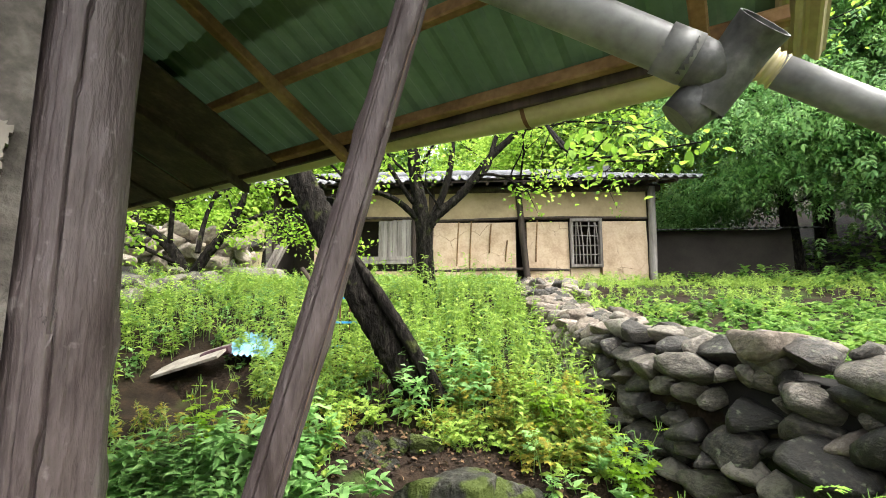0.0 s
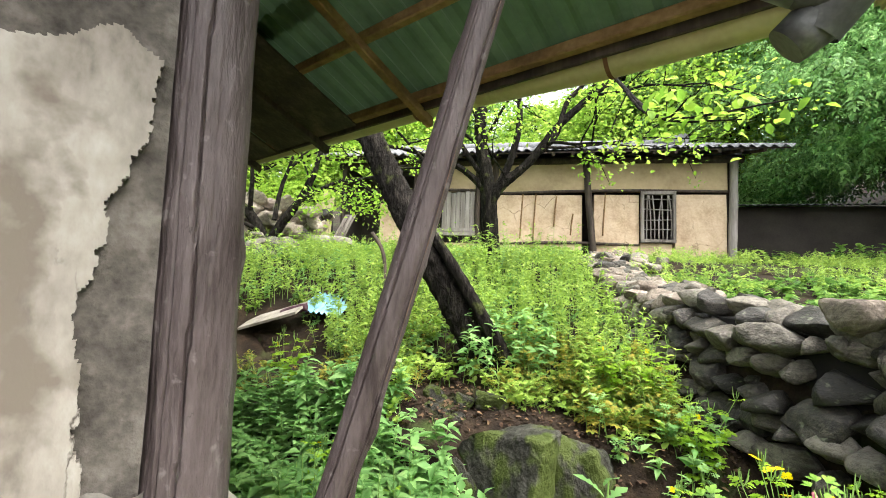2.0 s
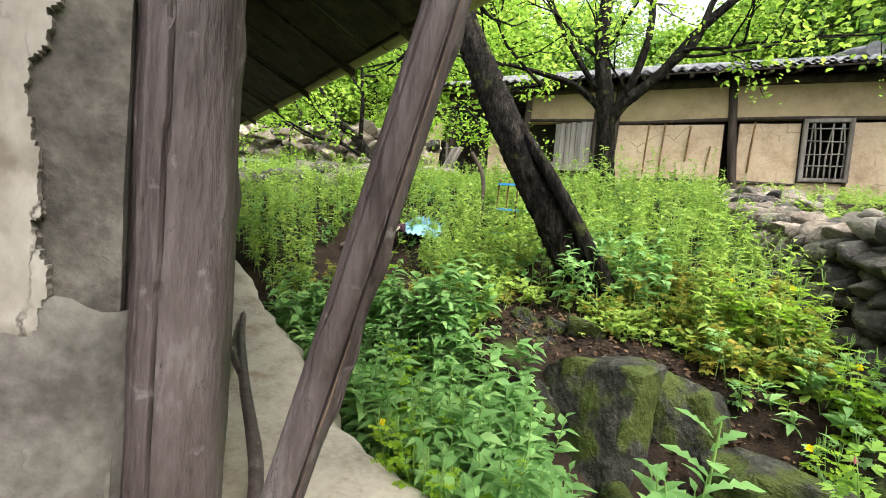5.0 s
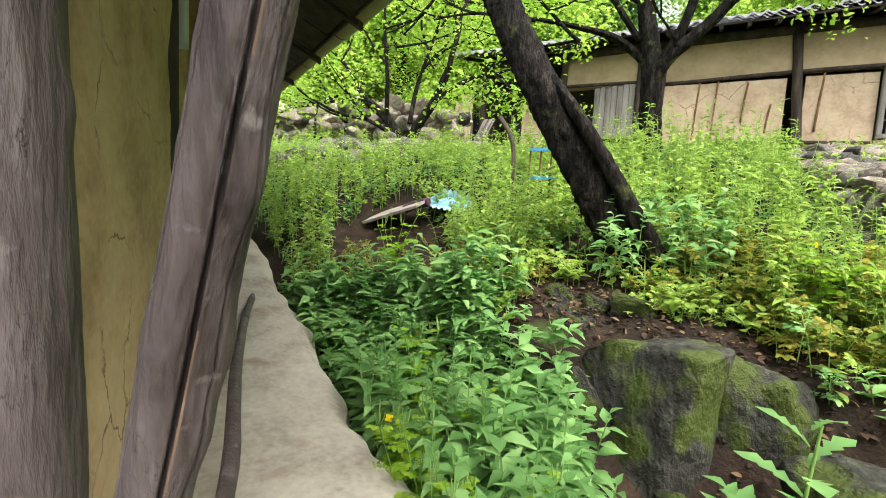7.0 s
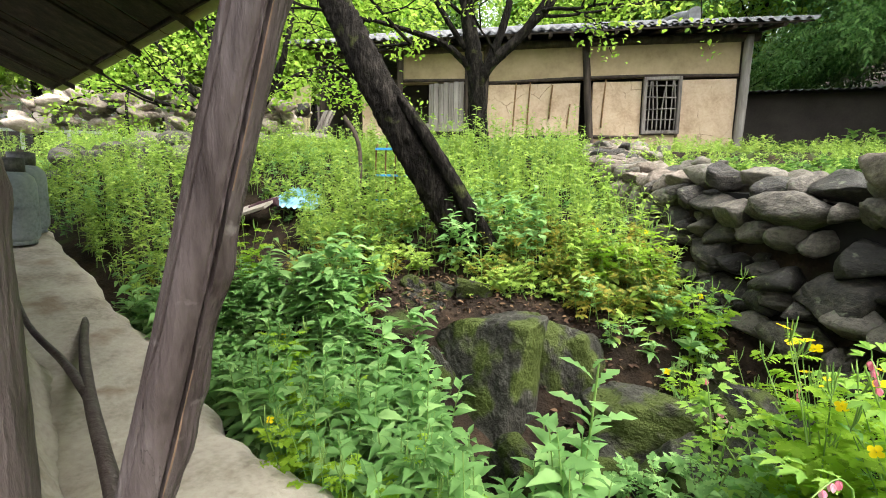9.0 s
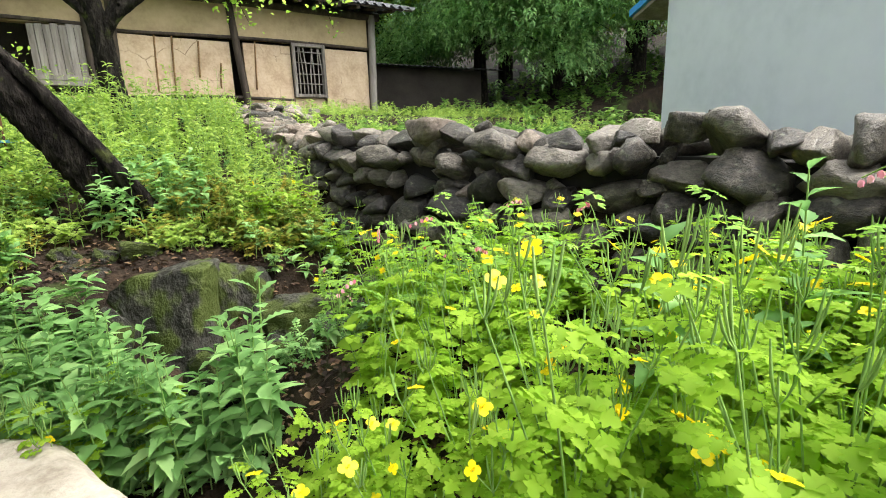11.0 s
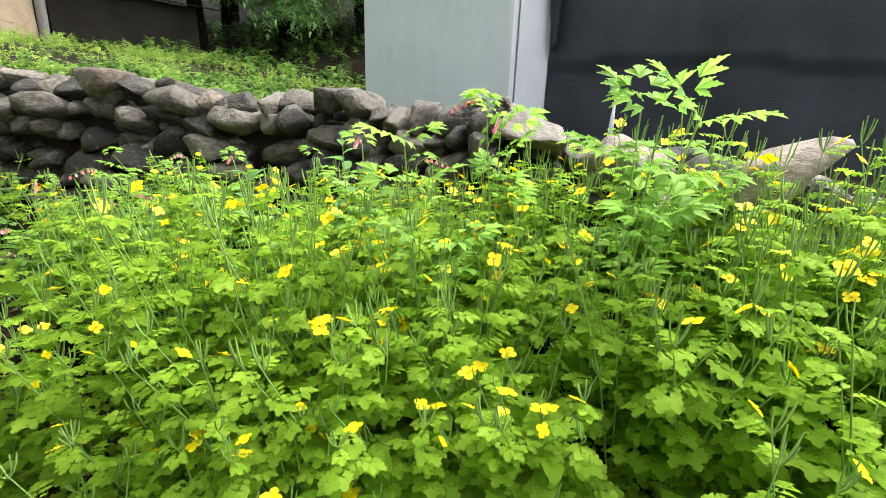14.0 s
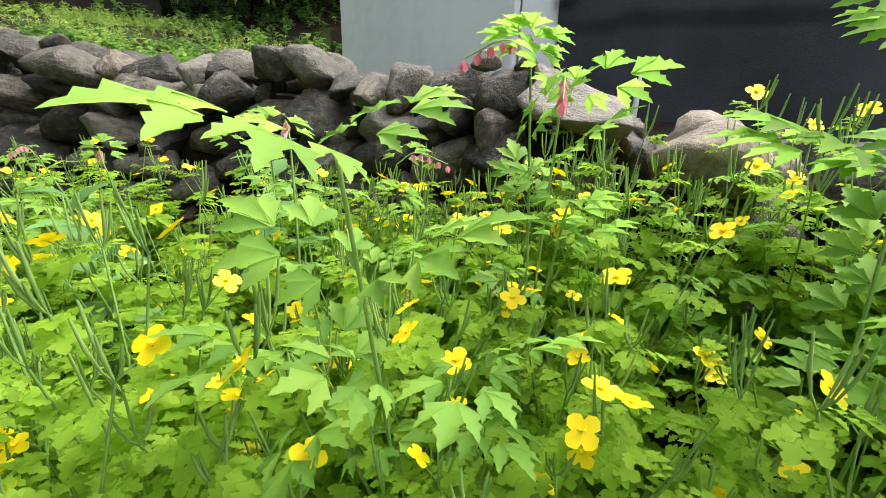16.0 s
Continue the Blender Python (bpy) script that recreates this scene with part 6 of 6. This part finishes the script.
orchard_tree("forked fruit tree with mossy limbs before the farmhouse", [
    ([(-0.22, 6.5, 1.7), (-0.24, 6.5, 2.1), (-0.3, 6.45, 2.9), (-0.42, 6.4, 3.66), (-0.42, 6.4, 4.4), (-0.55, 6.4, 5.6)], 0.14, 0.05),
    ([(-0.28, 6.45, 2.62), (-0.1, 6.4, 2.91), (0.29, 6.35, 3.26), (0.72, 6.3, 3.8), (1.42, 6.2, 4.37), (2.3, 6.0, 4.7)], 0.075, 0.03),
    ([(-0.2, 6.42, 2.8), (0.02, 6.4, 3.3), (0.13, 6.4, 3.84), (0.12, 6.4, 4.52), (0.3, 6.4, 5.3)], 0.055, 0.025),
    ([(0.3, 6.35, 3.28), (0.62, 6.3, 3.6), (0.77, 6.3, 4.07), (1.03, 6.3, 4.4), (1.2, 6.3, 5.0)], 0.045, 0.02),
    ([(-0.38, 6.42, 3.1), (-0.5, 6.4, 3.22), (-0.95, 6.35, 3.93), (-1.17, 6.3, 4.48), (-1.3, 6.3, 5.0)], 0.04, 0.018),
    ([(-0.32, 6.45, 2.85), (-0.68, 6.4, 3.16), (-1.1, 6.3, 3.3), (-1.63, 6.2, 3.43)], 0.05, 0.022)],
    [((-0.02, 6.4, 2.95), (-0.2, -0.6, 0.5), 1.2, 0.02), ((0.45, 6.3, 3.45), (0.9, -0.2, 0.1), 1.3, 0.022), ((-0.36, 6.5, 3.5), (-0.7, -0.3, 0.5), 1.3, 0.025), ((-0.36, 6.5, 3.6), (0.6, -0.3, 0.5), 1.2, 0.025), ((-1.1, 6.3, 3.15), (-0.9, 0, -0.1), 1.0, 0.02), ((1.05, 6.15, 4.1), (0.8, -0.2, -0.2), 1.2, 0.022),
     ((-0.45, 6.5, 5.2), (-0.3, 0, 1), 1.4, 0.04), ((-0.38, 6.5, 4.3), (-0.9, 0.2, 0.7), 1.5, 0.04), ((-0.38, 6.5, 4.4), (0.5, 0.4, 0.9), 1.5, 0.04), ((2.0, 5.9, 4.7), (0.9, -0.3, 0.3), 1.4, 0.035), ((2.5, 5.9, 4.55), (0.8, -0.5, 0.2), 1.4, 0.03),
     ((1.05, 6.15, 4.1), (0.3, -0.3, 1.0), 1.4, 0.035), ((0.5, 6.3, 3.5), (0.6, -0.6, 0.2), 1.1, 0.025), ((-1.6, 6.2, 3.4), (-0.9, -0.2, 0.2), 1.2, 0.025), ((-1.1, 6.3, 3.15), (-0.6, -0.5, 0.6), 1.2, 0.025), ((1.5, 6.2, 4.35), (0.2, 0.5, 0.9), 1.3, 0.03)], 72, 6, 0.055, 2, 0.12)
orchard_tree("low spreading fruit tree beside the rock heap", [
    ([(-4.6, 8.2, 1.75), (-4.65, 8.2, 2.2), (-4.9, 8.1, 2.7), (-5.4, 8.0, 3.1)], 0.13, 0.07),
    ([(-4.6, 8.2, 2.0), (-4.3, 8.15, 2.5), (-3.9, 8.1, 3.0), (-3.6, 8.0, 3.5)], 0.1, 0.06)],
    [((-5.2, 8.0, 2.95), (-1, -0.2, 0.4), 1.5, 0.05), ((-5.4, 8.0, 3.1), (-0.5, 0, 0.9), 1.6, 0.05), ((-4.9, 8.1, 2.7), (0.1, -0.3, 1), 1.6, 0.05), ((-3.6, 8.0, 3.5), (0.4, -0.2, 0.8), 1.5, 0.05), ((-3.9, 8.1, 3.0), (0.9, -0.4, 0.2), 1.5, 0.045), ((-4.7, 8.2, 2.4), (-0.8, -0.7, 0.5), 1.6, 0.045), ((-4.4, 8.1, 2.6), (-0.2, 0.3, 1), 1.8, 0.05)], 73, 11, 0.08, 2, 0.15)

# a hanging bough with fresh leaves
bough = thing("fresh_bough", "hanging bough tip with large fresh green leaves", "branch", (0.9, 4.2, 3.6))
me, tips = Mesh(), []
gb = np.random.default_rng(74)
o = np.array([0.9, 4.2, 3.6])
for end in ((1.75, 2.95, 2.72), (1.45, 3.05, 2.62), (1.2, 3.2, 2.85)):
    ln = bend([(0.9, 4.9, 4.0), (0.95, 4.1, 3.35), (1.1, 3.5, 2.8), end], 14) - o
    v, f, _ = tube(ln, np.linspace(0.022, 0.005, 14), 6, False)
    me = Mesh()
    me.add(v, f)
    me.obj("twig", "bark", bough)
    tips += list(ln[8:])
foliage(tips, 7, 0.085, gb, OVAL, 0.09).obj("leaves", "tree_leaf", bough)


def wood_tree(name, label, seed, h, crown, leafsize, count, mat, leaf=OVAL, base=0.35, layered=False):
    """A woodland tree: trunk, boughs and a ragged crown of leaf sprays."""
    g = np.random.default_rng(seed)
    root = thing(name, label, "tree", (0, 0, 0), "trees behind the farmhouse")
    wood, tips = Mesh(), []
    v, f, _ = tube(bend([(0, 0, -0.5), (g.normal(0, 0.1), 0, h * 0.4), (g.normal(0, 0.3), g.normal(0, 0.3), h * 0.92)], 10), np.linspace(0.24, 0.04, 10), 10, False, 0.04, seed)
    wood.add(v, f)
    clumps = []
    nb = 46
    for k in range(nb):
        u = base + (0.98 - base) * (k + g.random()) / nb
        a = g.uniform(0, 6.3)
        reach = crown * (math.sin(math.pi * min(1.0, (u - base) / (1 - base) * 0.8 + 0.22)) ** 0.7) * g.uniform(0.55, 1.1)
        drop = -0.25 * reach if layered else 0.25 * reach
        p0 = np.array([0, 0, h * u * 0.95])
        p2 = p0 + np.array([reach * math.cos(a), reach * math.sin(a), drop])
        p1 = (p0 + p2) / 2 + (0, 0, 0.18 * reach)
        ln = bend([p0, p1, p2], 8)
        v, f, _ = tube(ln, np.linspace(0.05, 0.01, 8), 4, False)
        wood.add(v, f)
        for j in range(2, 8):
            clumps.append((ln[j], 0.16 * reach + 0.15))
    per = count // len(clumps)
    at = np.concatenate([c + g.normal(0, 1, (per, 3)) * (s, s, s * (0.35 if layered else 0.7)) for c, s in clumps])
    k = len(at)
    me = Mesh()
    out_yaw = np.arctan2(at[:, 1], at[:, 0]) + g.normal(0, 0.8, k)
    stamp(me, leaf, at, leafsize * g.uniform(0.6, 1.35, k), out_yaw, g.normal(-0.45 if layered else -0.15, 0.4, k), g.normal(0, 0.5, k))
    wood.obj("trunk", "bark", root)
    me.obj("crown", mat, root)
    return root


wa = wood_tree("woodland_tree", "tall leafy woodland tree on the slope", 81, 10.0, 3.6, 0.21, 17000, "far_leaf", DIAMOND)
wb = wood_tree("woodland_tree", "tall leafy woodland tree on the slope", 82, 12.0, 4.0, 0.22, 19000, "far_leaf", DIAMOND)
wc = wood_tree("woodland_tree", "bright leafy woodland tree on the slope", 83, 8.5, 3.4, 0.19, 15000, "tree_leaf", DIAMOND, 0.2)
cf = wood_tree("feathery_tree", "dark feathery tree with drooping layered boughs", 84, 11.0, 4.3, 0.36, 26000, "conifer", FROND, 0.2, True)
first = {}


def stand(kind, x, y, turn, s):
    z = float(ground_z(x, y)) - 0.1
    m = Matrix.Translation((x, y, z)) @ Matrix.Rotation(turn, 4, "Z") @ Matrix.Scale(s, 4)
    if kind.name not in first:
        first[kind.name] = 1
        kind.matrix_basis = m
    else:
        copy_thing(kind, m).scale = (s, s, s)


stand(cf, 9.2, 11.8, 0.3, 1.0)
stand(cf, 11.8, 11.2, 2.1, 1.05)
for kind, x, y, t, s in ((wc, -9, 15, 0, 1.0), (wa, -13, 17, 1, 1.0), (wc, -5.5, 17.5, 2, 1.0), (wa, -2.5, 22, 3, 0.85), (wc, 1.5, 24, 1, 0.92), (wa, 5.5, 19.5, 4, 1.0), (wb, 9.5, 19, 2, 1.1), (wb, 14.5, 17, 5, 1.2), (wa, 18, 13, 0, 1.1), (wb, 20, 8, 3, 1.2),
                         (wc, -18, 14, 4, 1.1), (wb, -17, 20, 2, 1.1), (wb, -8, 23, 0, 1.0), (wc, 7.8, 16, 5, 1.0), (wa, 24, 16, 1, 1.3), (wc, 3.2, 18.5, 0.5, 0.82), (wb, 0, 30, 1.5, 0.62), (wa, -22, 9, 1.2, 1.1), (wc, -14, 11.5, 0.4, 0.8), (wa, 10, 28, 2.2, 1.3), (wb, -12, 30, 3.2, 1.2), (wa, 20, 26, 4.2, 1.4), (wc, 13, 9.0, 1.1, 1.0), (wa, 16, 4, 2.6, 1.1), (wb, 22, 0, 0.3, 1.2), (wc, -11, 13, 2.2, 0.7), (wc, -8, 13.5, 3.3, 0.65), (wc, -6.5, 15.5, 1.7, 0.8), (wa, -16, 15, 0.9, 0.9), (wc, -20, 12, 2.9, 0.8), (wc, 0.5, 20, 2.0, 0.6), (wc, -26, 14, 0.5, 1.1), (wc, 14.5, 13.5, 0.2, 0.6), (wc, 17.5, 10.5, 1.2, 0.65), (wa, 13, 15.5, 2.0, 0.8), (wc, 18, 7, 3.1, 0.7), (wc, 16, 16, 0.8, 0.7), (wc, 14, 8, 2.4, 0.5)):
    stand(kind, x, y, t, s)

# ---- rock heap, old boards and odds and ends on the terrace ----
heap = thing("rock_heap", "heap of pale tumbled field stones under a tree", "rock heap")
for k in range(120):
    u = g.random()
    x, y = -8.2 + 4.2 * u + g.normal(0, 0.15), 8.2 + 1.0 * u + g.normal(0, 0.35)
    z = float(ground_z(x, y)) + 0.45 + 0.9 * g.random() * (1 - abs(u - 0.5))
    s = g.uniform(0.12, 0.26)
    place_rock(ROCKS_PALE[k % 6] if k % 5 else ROCKS[k % 14], "stone", heap, (x, y, z), (s * 1.2, s, s * 0.7), g.uniform(0, 6), (g.normal(0, 0.3), g.normal(0, 0.3)))
bank = thing("dark_bank_stones", "dark stones shoring the bank past the ledge", "rock heap")
for k in range(60):
    u = g.random()
    x, y = -5.6 + 2.0 * u + g.normal(0, 0.2), 5.6 + 1.4 * u + g.normal(0, 0.2)
    s = g.uniform(0.12, 0.24)
    place_rock(ROCKS[k % 14], "stone", bank, (x, y, float(ground_z(x, y)) + g.uniform(0, 0.25)), (s * 1.2, s, s * 0.7), g.uniform(0, 6), (g.normal(0, 0.3), g.normal(0, 0.3)))
for at, sz, mat, lab in (((-3.7, 9.3, 2.2), (0.95, 0.45, 0.34), "board", "low grey concrete dome half hidden by weeds"), ((-4.0, 7.6, 1.75), (0.25, 0.2, 0.14), "stone_light", "pale flat stone in the weeds"), ((-5.4, 6.5, 1.4), (0.28, 0.22, 0.2), "stone_light", "pale squarish stone in the weeds")):
    ob = new("terrace_rock", rock_data(int(at[1] * 10), mat, True, 0.3))
    ob.location, ob.scale = at, sz
    tagged(ob, lab, "rock")
ob = new("old_mound", rock_data(93, "soil", True, 0.5))
ob.location, ob.scale = (-2.45, 4.98, 0.66), (0.46, 0.32, 0.32)
tagged(ob, "crumbling dark earth mound under the old board", "mound")
# soil-coloured lumps added where the hollow lies dark; they stand for its shade
for at, sz, sd in (((-1.95, 4.05, 0.55), (0.34, 0.26, 0.26), 94), ((-1.72, 3.85, 0.45), (0.28, 0.22, 0.2), 95)):
    ob = new("earth_clod", rock_data(sd, "soil", True, 0.7))
    ob.location, ob.scale = at, sz
    tagged(ob, "dark soil lump added to stand for the shaded hollow by the mound", "earth", "earth by the mound")
me = Mesh()
worn_box(me, (0.68, -0.04, 0.21), (-0.02, 0.36, 0.1), (-0.006, -0.008, 0.026), (-2.93, 4.7, 0.9), 0, 0.006)
tagged(me.obj("old_board", "board"), "weathered grey board lying on the mound", "board")
me = Mesh()
bx = np.linspace(0, 0.62, 40)
bw = 0.014 * np.sin(bx * 2 * np.pi / 0.076)
a = np.stack([-2.36 + 0.8 * bx, 4.9 + 0.1 * bx, 1.14 - 0.08 * bx + bw], 1)
c = a + np.array([0.05, 0.5, 0.19])
me.add(np.concatenate([a, c]), [(i, i + 1, 41 + i, 40 + i) for i in range(39)])
tagged(me.obj("blue_sheet", "faded_blue"), "blue corrugated roofing sheet on the mound", "roofing sheet")
me = Mesh()
add_tube(me, bend([(-2.52, 4.88, 1.09), (-2.4, 4.9, 1.14), (-2.24, 4.9, 1.18)], 8), 0.045, 12, 0, 0.2, 1)
tagged(me.obj("rag", "rag"), "dark maroon crumpled rag on the board", "rag")
me = Mesh()
add_tube(me, [(-1.95, 5.6, 1.3), (-1.2, 5.7, 1.33)], 0.02, 8)
tagged(me.obj("white_pipe", "white_trim"), "white plastic pipe lying in weeds", "pipe")
rack = thing("garden_rack", "thin metal garden rack with blue slats", "rack", (-1.2, 4.95, 1.15))
for k in range(4):
    me = Mesh()
    add_tube(me, bend([(0.1 * k, 0, -0.1), (0.1 * k, 0, 0.5), (0.1 * k + 0.02, 0, 0.62)], 6), 0.008, 6)
    me.obj("bar", "rust", rack)
for z in (0.3, 0.56, 0.05):
    me = Mesh()
    worn_box(me, (0.32, 0, 0), (0, 0.05, 0), (0, 0, 0.02), (0, -0.03, z), 0, 0.004)
    me.obj("slat", "blue", rack)
me = Mesh()
add_tube(me, bend([(-1.4, 5.0, 1.1), (-1.38, 5.0, 1.6), (-1.42, 5.0, 1.85), (-1.55, 5.0, 2.05)], 12), 0.022, 8, 0, 0.1, 3)
tagged(me.obj("bent_stick", "twig"), "bent brown stick standing in the weeds", "stick")
fence = thing("roadside_fence", "pale roadside rail fence far beyond the garden", "fence")
fa, fb = np.array([-22.0, 13.0, 0]), np.array([-11.0, 16.5, 0])
for k in range(9):
    p = fa + (fb - fa) * k / 8
    me = Mesh()
    worn_box(me, (0.09, 0, 0), (0, 0.09, 0), (0, 0, 1.9), (p[0], p[1], 2.3), 0, 0.01)
    me.obj("post", "white_trim", fence)
for z in (3.2, 3.65, 4.1):
    me = Mesh()
    worn_box(me, (0, 0.05, 0), (0, 0, 0.1), fb - fa, (fa[0], fa[1] + 0.02, z), 0, 0.01)
    me.obj("rail", "white_trim", fence)
